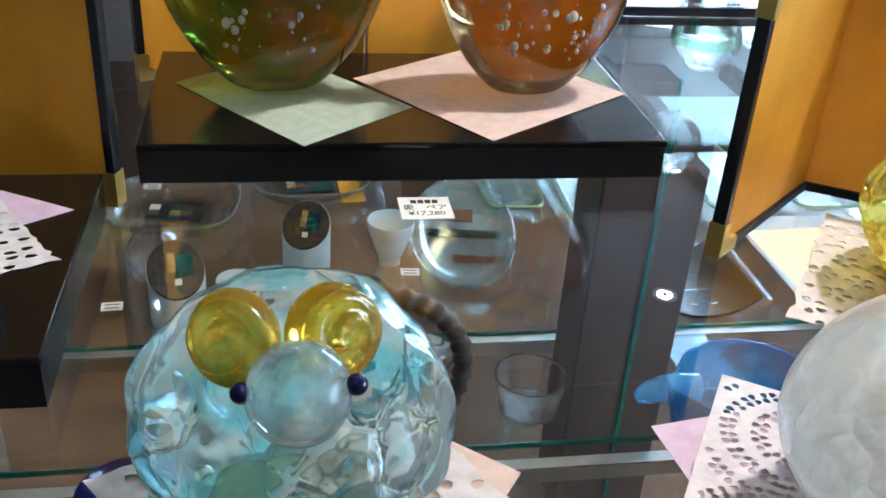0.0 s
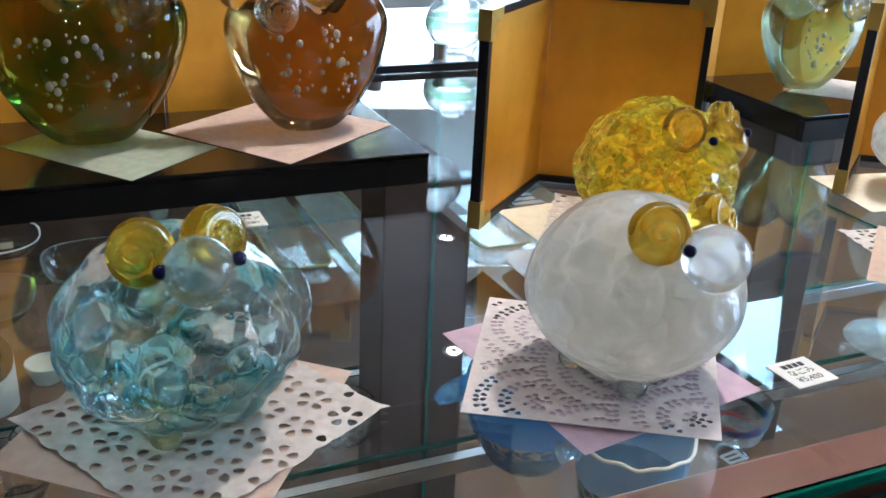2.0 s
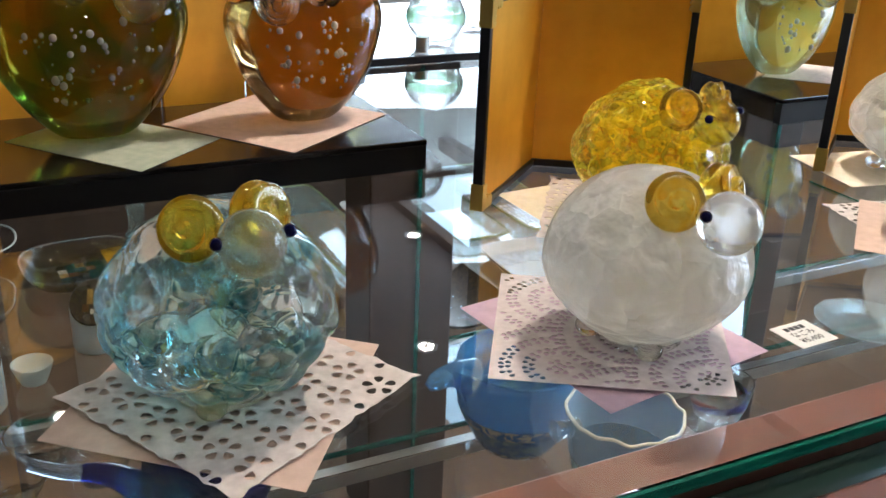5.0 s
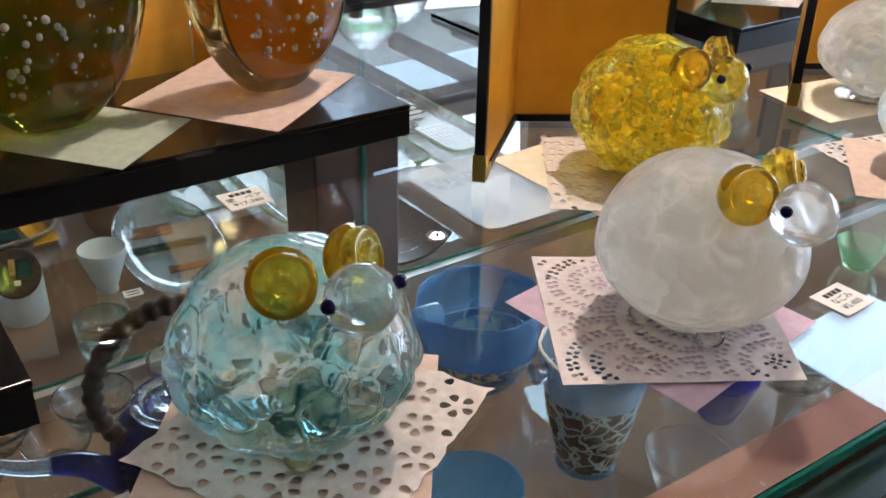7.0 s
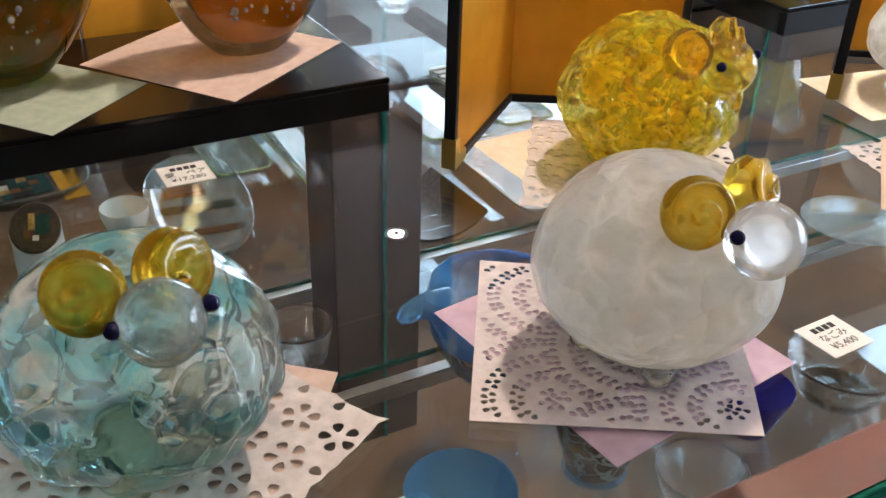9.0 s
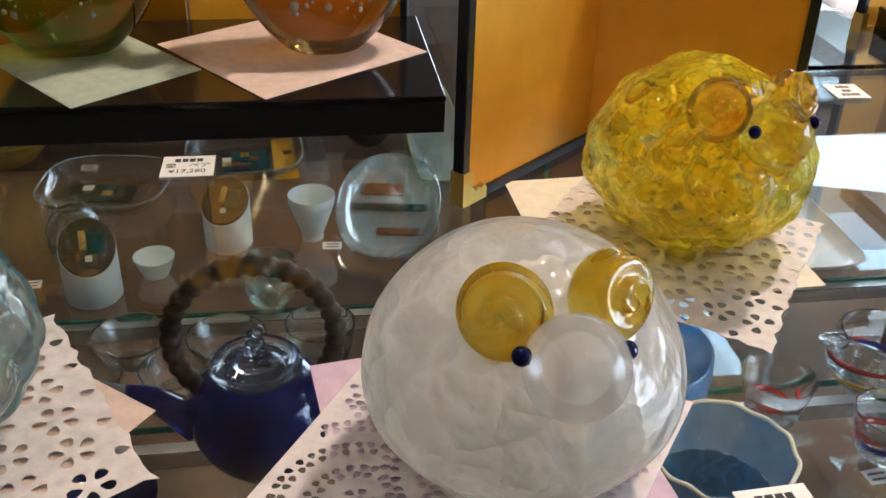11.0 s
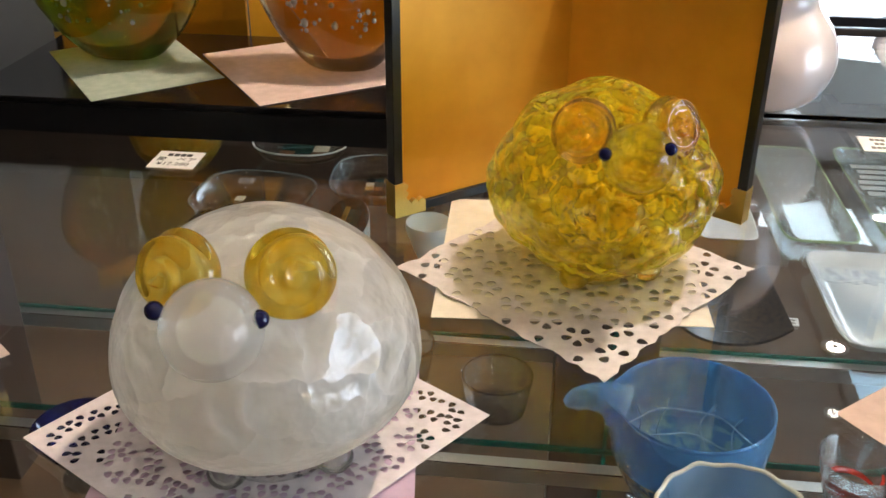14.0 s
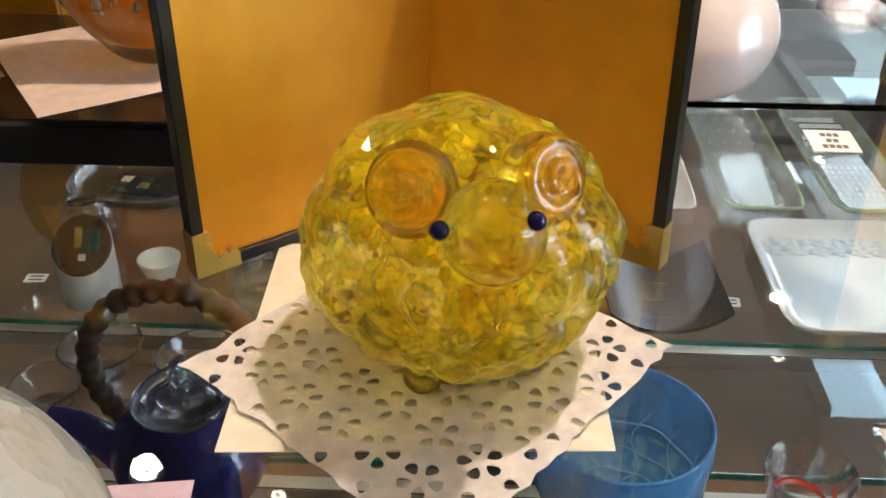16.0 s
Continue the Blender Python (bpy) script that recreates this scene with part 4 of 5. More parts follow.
heart("green and amber glass heart with bubbles", (0.032, 0.802, S2 + 0.0006), 0.2, 0.169, 0.1, M_GREENG, 0, 1)
heart("amber and pink glass heart with bubbles", (0.255, 0.794, S2 + 0.0008), 0.176, 0.157, 0.095, M_REDG, 0, -1)
heart("pale teal glass heart with bubbles", (0.966, 0.81, S2 + 0.0006), 0.15, 0.138, 0.085, M_TEALG, -12, 1, 26)


# ---------------------------------------------------------------- tags
def lettering(text, size, m, parent, material, name="lettering"):
    cu = bpy.data.curves.new(name, "FONT")
    cu.body, cu.size, cu.align_x, cu.align_y = text, size, "CENTER", "CENTER"
    cu.extrude = 0.00005
    cu.materials.append(material)
    ob = new(name, cu)
    ob.parent = parent
    ob.matrix_basis = m
    return ob


def tag(at, turn, w, d, lines, label, z=TOP, ink=M_INK):
    """A small card; bars stand for a line that is not lettered."""
    root = thing("price_tag", label, "price tag", (*at, z + 0.0006), turn, group="price tags")
    part("card", box(-w / 2, -d / 2, 0, w / 2, d / 2, 0.0006), M_TAG, root, flat=True)
    for k, line in enumerate(lines):
        y = d * (0.28 - 0.27 * k)
        if isinstance(line, int):
            for j in range(line):
                x = (j - (line - 1) / 2) * w * 0.14
                part("printed_bar", box(x - w * 0.055, y - d * 0.075, 0.0006, x + w * 0.055, y + d * 0.075, 0.0008), ink, root, flat=True)
        else:
            lettering(line, d * 0.24, pose(0, y, 0.0007), root, M_INK)
    return root


tag((0.1435, 0.6315), 0, 0.040, 0.036, [4, "愛　ペア", "¥17,280"], "white price tag lying in front of the black stand")
tag((0.449, 0.232), 3, 0.037, 0.033, [4, "なごみ", "¥5,400"], "white price tag lying beside the white sheep")
tag((0.749, 0.747), -2, 0.033, 0.036, [3, 2, 4], "cream price tag lying near the pink vase", ink=M_PRINT)


def small_tag(at, turn=0, z=SHELF):
    root = thing("small_price_tag", "tiny white price sticker card on the glass shelf", "price tag", (*at, z + 0.0006), turn, group="small price tags")
    part("card", box(-0.018, -0.013, 0, 0.018, 0.013, 0.0006), M_TAG, root, flat=True)
    for y in (0.005, -0.005):
        part("printed_bar", box(-0.012, y - 0.002, 0.0006, 0.012, y + 0.002, 0.0008), M_PRINT, root, flat=True)
    return root


for p in ((-0.257, 1.443), (0.9, 1.435), (-0.235, 1.905), (0.27, 1.53), (0.99, 0.83), (0.42, 0.75), (0.86, 0.52)):
    small_tag(p, 5 * math.sin(p[0] * 40))


# ---------------------------------------------------------------- glassware on the shelf
def squircle_dish(label, at, sx, sy, h, material, rim_mat, tiles, turn=0, z=SHELF, power=3.2):
    """A shallow dish with a rounded-square outline."""
    root = thing("glass_dish", label, "dish", (*at, z), turn, group="glass dishes on the shelf")
    n = 56
    prof = [(0.0, 0.0), (0.62, 0.0), (0.82, 0.15), (0.95, 0.6), (1.0, 1.0), (0.985, 1.02), (0.93, 0.7), (0.8, 0.28), (0.6, 0.16), (0.0, 0.14)]

    def ring(bm, f, zz):
        out = []
        for k in range(n):
            a = 2 * math.pi * k / n
            c, s_ = math.cos(a), math.sin(a)
            q = (abs(c) ** power + abs(s_) ** power) ** (-1 / power)
            out.append(bm.verts.new((f * sx / 2 * q * c, f * sy / 2 * q * s_, zz)))
        return out

    def loft(pairs):
        bm = bmesh.new()
        rings = [ring(bm, max(f, 0.002), zz * h) for f, zz in pairs]
        for r0, r1 in zip(rings, rings[1:]):
            for k in range(n):
                bm.faces.new((r0[k], r0[(k + 1) % n], r1[(k + 1) % n], r1[k]))
        return bm

    part("bowl", loft(prof), material, root)
    part("rim", loft([(0.985, 0.98), (1.012, 1.0), (1.016, 1.06), (0.995, 1.08), (0.975, 1.03), (0.985, 0.98)]), rim_mat, root, "thicker pale rim")
    for x, y, w, d, m in tiles:
        part("tile", box(x - w / 2, y - d / 2, h * 0.15, x + w / 2, y + d / 2, h * 0.15 + 0.002), m, root, "small inlaid glass tile", flat=True)
    return root


rnd = random.Random(11)


def mosaic(w, d, nx, ny, mats, cx=0.0, cy=0.0):
    out = []
    for i in range(nx):
        for j in range(ny):
            if rnd.random() < 0.85:
                out.append((cx + (i + 0.5) * w / nx - w / 2, cy + (j + 0.5) * d / ny - d / 2, w / nx * 0.94, d / ny * 0.94, rnd.choice(mats)))
    return out


TILES = [M_TEALT, M_GOLDT, M_BROWNT, M_CREAMT, M_BLACKT, M_TEALT]
squircle_dish("clear glass dish with teal and brown tiles", (-0.178, 1.775), 0.255, 0.235, 0.035, M_CLEAR, M_AQUAC, mosaic(0.11, 0.07, 5, 3, TILES), -6)
squircle_dish("clear glass dish with gold and black tiles", (0.095, 1.905), 0.25, 0.24, 0.035, M_CLEAR, M_AQUAC, mosaic(0.1, 0.09, 5, 4, TILES) + [(0.085, 0.0, 0.05, 0.2, M_YELSW), (0.093, 0.03, 0.02, 0.02, M_CREAMT)], 4)
squircle_dish("clear glass dish with a white rim and dark tiles", (-0.145, 2.09), 0.24, 0.22, 0.04, M_CLEAR, M_FROST, mosaic(0.12, 0.08, 3, 2, [M_BROWNT, M_TEALT, M_CREAMT]), 0, power=2.4)
squircle_dish("wide clear glass dish with teal streaks", (0.388, 1.645), 0.205, 0.44, 0.03, M_AQUAC, M_CLEAR, [(0.0, 0.02, 0.16, 0.03, M_TEALT), (0.03, -0.08, 0.1, 0.025, M_BROWNT), (-0.02, 0.1, 0.09, 0.05, M_BROWNT)], -8, power=2.2)


def slant_cup(label, at, r, h0, h1, turn):
    """A frosted cylinder cut aslant, with an oval dark face."""
    root = thing("glass_paperweight", label, "paperweight", (*at, SHELF), turn, group="slanted glass cylinders")
    n = 40
    bm = bmesh.new()
    zs = lambda y: (h0 + h1) / 2 + (h1 - h0) / 2 * y / r
    lo = [bm.verts.new((0.9 * r * math.cos(2 * math.pi * k / n), 0.9 * r * math.sin(2 * math.pi * k / n), 0)) for k in range(n)]
    lo2 = [bm.verts.new((r * math.cos(2 * math.pi * k / n), r * math.sin(2 * math.pi * k / n), 0.006)) for k in range(n)]
    hi = [bm.verts.new((r * math.cos(2 * math.pi * k / n), r * math.sin(2 * math.pi * k / n), zs(r * math.sin(2 * math.pi * k / n)))) for k in range(n)]
    for a, b in ((lo, lo2), (lo2, hi)):
        for k in range(n):
            bm.faces.new((a[k], a[(k + 1) % n], b[(k + 1) % n], b[k]))
    bm.faces.new(lo[::-1])
    bm.faces.new(hi)
    part("body", bm, M_FROST, root)
    slope = math.degrees(math.atan2(h1 - h0, 2 * r))
    stretch = math.hypot(h1 - h0, 2 * r) / (2 * r)
    face = Matrix.Translation((0, 0, (h0 + h1) / 2)) @ pose(0, 0, 0.001, slope, 0, 0) @ Matrix.Diagonal((1, stretch, 1, 1))
    part("top_face", lathe([(0, 0.0), (r * 0.985, 0.0), (r * 0.985, 0.003), (r * 0.95, 0.005), (0, 0.0055)], 40, face), M_FACE, root, "dark mosaic slanted face")
    for x, y, w, d, m in [(0.4, 0.1, 0.7, 0.9, M_TEALT), (-0.15, 0.25, 0.3, 0.8, M_GOLDT), (-0.35, -0.35, 0.35, 0.4, M_BROWNT), (0.05, -0.55, 0.3, 0.25, M_CREAMT)]:
        t = part("tile", box((x - w / 2) * r * 0.8, (y - d / 2) * r * 0.8, 0.0056, (x + w / 2) * r * 0.8, (y + d / 2) * r * 0.8, 0.0066), m, root, "small inlaid glass tile", flat=True)
        t.matrix_basis = face
    return root


slant_cup("frosted slanted glass cylinder with a dark mosaic face", (-0.14, 1.395), 0.047, 0.066, 0.128, 10)
slant_cup("frosted slanted glass cylinder with a teal mosaic face", (0.078, 1.555), 0.044, 0.062, 0.118, -14)


def turned(name, label, category, at, profile, material, z=SHELF, group="", steps=44, part_name="body"):
    root = thing(name, label, category, (*at, z), 0, group)
    part(part_name, lathe([profile[0]] + rounded(profile[1:-1], 3) + [profile[-1]], steps), material, root, angle=60)
    return root


def cup_profile(r0, r1, h, t=0.003, base=0.006):
    return [(0, 0), (r0, 0), (r0 + (r1 - r0) * 0.5, h * 0.45), (r1, h), (r1 - t * 0.5, h + t * 0.4), (r1 - t, h), (r0 + (r1 - r0) * 0.5 - t, h * 0.45), (r0 - t, base), (0, base)]


turned("sake_cup", "small milky white glass sake cup", "cup", (0.235, 1.57), [(0, 0), (0.021, 0), (0.02, 0.012), (0.024, 0.02), (0.042, 0.07), (0.044, 0.086), (0.041, 0.086), (0.02, 0.026), (0, 0.024)], M_FROST)
turned("tumbler", "small clear glass tumbler with a green band", "tumbler", (0.16, 1.335), [(0, 0), (0.026, 0), (0.028, 0.012), (0.04, 0.028), (0.042, 0.045), (0.036, 0.052), (0.045, 0.07), (0.046, 0.088), (0.043, 0.088), (0.035, 0.055), (0, 0.012)], M_GRNC)
turned("glass_bowl", "low clear glass bowl on the shelf", "bowl", (-0.05, 1.2), cup_profile(0.03, 0.06, 0.05), M_CLEAR)
turned("glass_bowl", "low clear glass bowl beside the tumbler", "bowl", (0.095, 1.19), cup_profile(0.035, 0.062, 0.045), M_CLEAR)
turned("glass_bowl", "small white glass bowl on the shelf", "bowl", (-0.046, 1.46), cup_profile(0.022, 0.036, 0.036), M_FROST)
turned("globe_vase", "clear round glass vase on the shelf", "vase", (-0.19, 1.53), [(0, 0), (0.02, 0), (0.045, 0.02), (0.052, 0.05), (0.04, 0.085), (0.022, 0.1), (0.026, 0.11), (0.019, 0.1), (0.037, 0.083), (0.048, 0.05), (0.03, 0.01), (0, 0.008)], M_CLEAR)
turned("tall_glass", "slim clear glass vase near the stand", "vase", (0.25, 2.1), [(0, 0), (0.03, 0), (0.02, 0.02), (0.024, 0.08), (0.036, 0.14), (0.033, 0.14), (0.02, 0.08), (0, 0.02)], M_AQUAC)
turned("dark_vase", "dark green round glass vase", "vase", (0.37, 2.0), [(0, 0), (0.03, 0), (0.055, 0.03), (0.06, 0.06), (0.04, 0.1), (0.03, 0.11), (0.027, 0.11), (0.036, 0.098), (0.05, 0.06), (0, 0.02)], M_DARKGL)
turned("amber_vase", "large amber glass vase at the back", "vase", (-0.42, 1.98), [(0, 0), (0.06, 0), (0.1, 0.05), (0.115, 0.12), (0.1, 0.19), (0.06, 0.23), (0.055, 0.23), (0.094, 0.19), (0.108, 0.12), (0.09, 0.05), (0, 0.02)], M_AMBERG)


def long_plate(name, label, x0, y0, x1, y1, h, material, edge, relief, z=SHELF, turn=0):
    """A rectangular plate with a raised, rounded rim."""
    cx, cy, w, d = (x0 + x1) / 2, (y0 + y1) / 2, x1 - x0, y1 - y0
    root = thing(name, label, "plate", (cx, cy, z), turn, group="rectangular plates on the shelf")
    n = 48
    bm = bmesh.new()
    rings = []
    for f, zz in ((-0.03, 0), (-0.026, 0), (-0.012, 0.4), (0, 1), (-0.003, 1.05), (-0.014, 0.62), (-0.026, 0.3), (-0.035, 0.28)):
        hw, hd = w / 2 + f, d / 2 + f
        ring = []
        for k in range(n):
            a = 2 * math.pi * k / n
            c, s_ = math.cos(a), math.sin(a)
            q = (abs(c) ** 9 + abs(s_) ** 9) ** (-1 / 9)
            ring.append(bm.verts.new((hw * q * c, hd * q * s_, zz * h)))
        rings.append(ring)
    for r0, r1 in zip(rings, rings[1:]):
        for k in range(n):
            bm.faces.new((r0[k], r0[(k + 1) % n], r1[(k + 1) % n], r1[k]))
    bm.faces.new(rings[0][::-1])
    bm.faces.new(rings[-1])
    part("plate_body", bm, material, root)
    if edge:
        hoop = []
        for k in range(96):
            c, s_ = math.cos(2 * math.pi * k / 96), math.sin(2 * math.pi * k / 96)
            q = (abs(c) ** 9 + abs(s_) ** 9) ** (-1 / 9)
            hoop.append((w / 2 * q * c, d / 2 * q * s_, h))
        part("rim_edge", tube(hoop, 0.0028, 8, closed=True), edge, root, "pale green polished edge")
    for x, y, sx, sy, m in relief:
        part("inlay", box(x * w - sx / 2, y * d - sy / 2, h * 0.285, x * w + sx / 2, y * d + sy / 2, h * 0.285 + 0.001), m, root, "pattern piece on the plate", flat=True)
    return root


long_plate("white_plate", "white rectangular plate with a grey band", 0.965, 1.325, 1.255, 1.675, 0.026, M_WHITEC, None, [(0.042 * k, 0.3 + 0.02 * ((k * 7) % 3 - 1), 0.0135, 0.036 + 0.012 * ((k * 5) % 3), M_BAND) for k in range(-10, 11)])
dots = [(-0.3 + 0.2 * i, -0.36 + 0.12 * j, 0.005, 0.005, M_WHITEC) for i in range(4) for j in range(7)]
long_plate("glass_tray", "long clear glass tray with white dots", 0.945, 1.72, 1.1, 2.235, 0.022, M_TRAY, M_RIMG, dots)
bars = [(-0.28 + 0.08 * i, -0.33 + 0.045 * j, 0.006, 0.016, M_WHITEC) for i in range(8) for j in range(6)] + [(0.05 * math.sin(5 * k), 0.05 + 0.06 * k, 0.09, 0.02, M_WHITEC) for k in range(6)]
long_plate("glass_tray", "long clear glass tray with a frosted pattern", 1.15, 1.72, 1.31, 2.25, 0.022, M_TRAY, M_RIMG, bars)
long_plate("glass_tray", "long pale blue glass tray beside the post", 0.62, 1.6, 0.75, 2.25, 0.02, M_AQUAC, M_RIMG, [])
long_plate("glass_tray", "long pale glass tray on the shelf", 0.46, 1.75, 0.59, 2.3, 0.02, M_AQUAC, M_RIMG, [])
long_plate("white_plate", "small white plate lying on the shelf", 0.77, 1.72, 0.9, 2.1, 0.016, M_WHITEC, None, [])


def curved_dish(label, at, sx, sy, turn):
    """A dark square dish whose sides bend up."""
    root = thing("curved_dish", label, "dish", (*at, SHELF + 0.0008), turn)
    bm = bmesh.new()
    n = 14
    top, bot = [], []
    for i in range(n + 1):
        for j in range(n + 1):
            x, y = i / n * 2 - 1, j / n * 2 - 1
            z = 0.035 * abs(x) ** 2.4 + 0.006
            top.append(bm.verts.new((x * sx / 2, y * sy / 2, z)))
            bot.append(bm.verts.new((x * sx / 2, y * sy / 2, max(0.0, z - 0.006))))
    for i in range(n):
        for j in range(n):
            k = i * (n + 1) + j
            bm.faces.new((top[k], top[k + n + 1], top[k + n + 2], top[k + 1]))
            bm.faces.new((bot[k], bot[k + 1], bot[k + n + 2], bot[k + n + 1]))
    for i in range(n):
        for a, b in ((i * (n + 1), (i + 1) * (n + 1)), ((i + 1) * (n + 1) + n, i * (n + 1) + n), (i + 1, i), (n * (n + 1) + i, n * (n + 1) + i + 1)):
            bm.faces.new((top[a], top[b], bot[b], bot[a]))
    part("dish_body", bm, M_FACE, root)
    for k in range(4):
        part("white_line", box(-sx * 0.3, -sy * 0.35 + k * sy * 0.22, 0.0085, sx * 0.3, -sy * 0.35 + k * sy * 0.22 + 0.0015, 0.0092), M_TRAY, root, "thin white line", flat=True)
    return root


curved_dish("black glass dish with upturned sides and white lines", (0.785, 1.45), 0.19, 0.22, 3)


# ---------------------------------------------------------------- the front shelf
def teapot():
    root = thing("teapot", "cobalt blue glass teapot with a cane handle", "teapot", (0.155, 0.965, SHELF), 0)
    part("body", lathe([(0, 0)] + rounded([(0.055, 0), (0.078, 0.03), (0.093, 0.068), (0.092, 0.105), (0.074, 0.135), (0.046, 0.148)], 4) + [(0.042, 0.146)] + rounded([(0.068, 0.13), (0.087, 0.102), (0.088, 0.068), (0.074, 0.034), (0.05, 0.006)], 4) + [(0, 0.006)], 56), M_COBALT, root, angle=70)
    lid = part("lid", lathe([(0, 0.15)] + rounded([(0.04, 0.15), (0.054, 0.152), (0.06, 0.158), (0.056, 0.166), (0.047, 0.162), (0.042, 0.156)], 4) + [(0.036, 0.158), (0.03, 0.166), (0.014, 0.172), (0, 0.173)], 56), M_LIDC, root, "clear glass lid with a rounded rim")
    knob = bmesh.new()
    for k in range(3):
        twist = [((0.0085 - 0.004 * u) * math.cos(2.1 * k + 5.5 * u), (0.0085 - 0.004 * u) * math.sin(2.1 * k + 5.5 * u), 0.171 + 0.036 * u) for u in [j / 14 for j in range(15)]]
        tube(twist, 0.0085, 10, knob, taper=lambda t: 1 - 0.3 * t)
    ball(0.0095, pose(0.003, 0, 0.209), 3, bm=knob)
    part("knob", knob, M_LIDC, lid, "twisted clear knob")
    sp = [(-0.085 - 0.15 * t, 0.01 * t, 0.062 + 0.085 * math.sin(0.5 * math.pi * t) ** 1.3 + 0.012 * math.sin(2 * math.pi * t)) for t in [k / 14 for k in range(15)]]
    spout = part("spout", tube(sp[:9], 0.024, 16, taper=lambda t: 1 - 0.5 * t), M_COBALT, root, "curved cobalt glass spout")
    part("spout_tip", tube(sp[8:], 0.012, 16, taper=lambda t: 1 - 0.25 * t), M_SPOUT, spout, "clear glass spout tip")
    arc = [(-0.104 * math.cos(a), 0, 0.2 + 0.107 * math.sin(a)) for a in [math.pi * (-0.26 + 1.52 * k / 160) for k in range(161)]]
    part("handle", tube(arc, 0.0128, 12, taper=lambda t: 1 + 0.14 * math.sin(t * 150)), M_WOVEN, root, "arched handle wound with brown cane")
    return root


teapot()


def spout_bowl(label, at, r, h, material, spout, turn, rim_mat=None, wob=0.0, lower=None):
    """A round bowl drawn out to a pouring lip."""
    root = thing("pouring_bowl", label, "bowl", (*at, SHELF), turn, group="blue glass pouring bowls")
    prof = [(0, 0), (0.5, 0), (0.62, 0.04), (0.9, 0.4), (1.0, 0.8), (0.985, 1.0), (0.955, 1.0), (0.965, 0.8), (0.86, 0.42), (0.56, 0.09), (0, 0.07)]

    def shape(bm):
        for v in bm.verts:
            a = math.atan2(v.co.y, v.co.x)
            lip = max(0.0, math.cos(a - math.pi)) ** 36 * spout * max(0.0, v.co.z / h - 0.55)
            q = math.hypot(v.co.x, v.co.y)
            v.co.x -= lip * r * 2.2 * (q / r)
            v.co.z += wob * math.sin(5 * a) * (v.co.z / h) ** 2 + lip * 0.012
        return bm

    part("bowl", shape(lathe([(0, 0)] + rounded([(q * r, z * h) for q, z in prof[1:-1]], 4) + [(0, 0.07 * h)], 72)), material, root, angle=70)
    if rim_mat:
        part("rim", shape(lathe([(0.955 * r, h * 0.992), (0.99 * r, h * 0.99), (0.99 * r, h * 1.015), (0.955 * r, h * 1.018), (0.955 * r, h * 0.992)], 72)), rim_mat, root, "pale crinkled rim")
    if lower:
        part("lower_band", shape(lathe([(0.505 * r, 0.001), (0.63 * r, h * 0.045), (0.9 * r, h * 0.39), (0.965 * r, h * 0.5), (0.9 * r, h * 0.4), (0.6 * r, h * 0.05), (0.505 * r, 0.001)], 64)), lower, root, "speckled crackle band")
        rn = random.Random(8)
        for k in range(11):
            a = 2 * math.pi * k / 11 + 0.2 * rn.random()
            pts = [((0.52 + 0.42 * u) * r * math.cos(a + 0.12 * math.sin(9 * u + k)), (0.52 + 0.42 * u) * r * math.sin(a + 0.12 * math.sin(9 * u + k)), (0.085 + 0.62 * u ** 1.7) * h + 0.002) for u in [j / 10 * (0.6 + 0.4 * rn.random()) for j in range(1)] + [j / 10 for j in range(1, 10)]]
            part("pale_vein", tube(pts, 0.0012, 6), M_PALESKY, root, "pale line in the glass")
        for f in (0.2, 0.5, 0.78):
            pts = [((0.52 + 0.42 * (f + 0.06 * math.sin(7 * a + 9 * f))) * r * math.cos(a), (0.52 + 0.42 * (f + 0.06 * math.sin(7 * a + 9 * f))) * r * math.sin(a), (0.085 + 0.62 * f ** 1.7) * h + 0.003) for a in [2 * math.pi * j / 48 for j in range(48)]]
            part("pale_vein", tube(pts, 0.0012, 6, closed=True), M_PALESKY, root, "pale line in the glass")
    return root


sky_bowl = spout_bowl("sky blue frosted glass pouring bowl with a rounded beak", (0.665, 0.955), 0.105, 0.155, M_SKYG, 0.2, -2, M_SKYG, 0, M_BLUECRACK)
beak = [(-0.09 - 0.075 * u, 0, 0.142 + 0.012 * math.sin(2.6 * u) - 0.012 * u * u) for u in [k / 12 for k in range(13)]]
part("beak", tube(beak, 0.03, 16, taper=lambda t: max(0.25, (1 - 0.5 * math.sin(1.6 * t)) * (1 - 0.5 * max(0.0, t - 0.85) / 0.15))), M_SKYG, sky_bowl, "rounded blue glass beak")
part("foot", lathe([(0, -0.0), (0.05, 0.0), (0.048, 0.012), (0, 0.012)], 40), M_SKYG, sky_bowl, "blue glass foot")


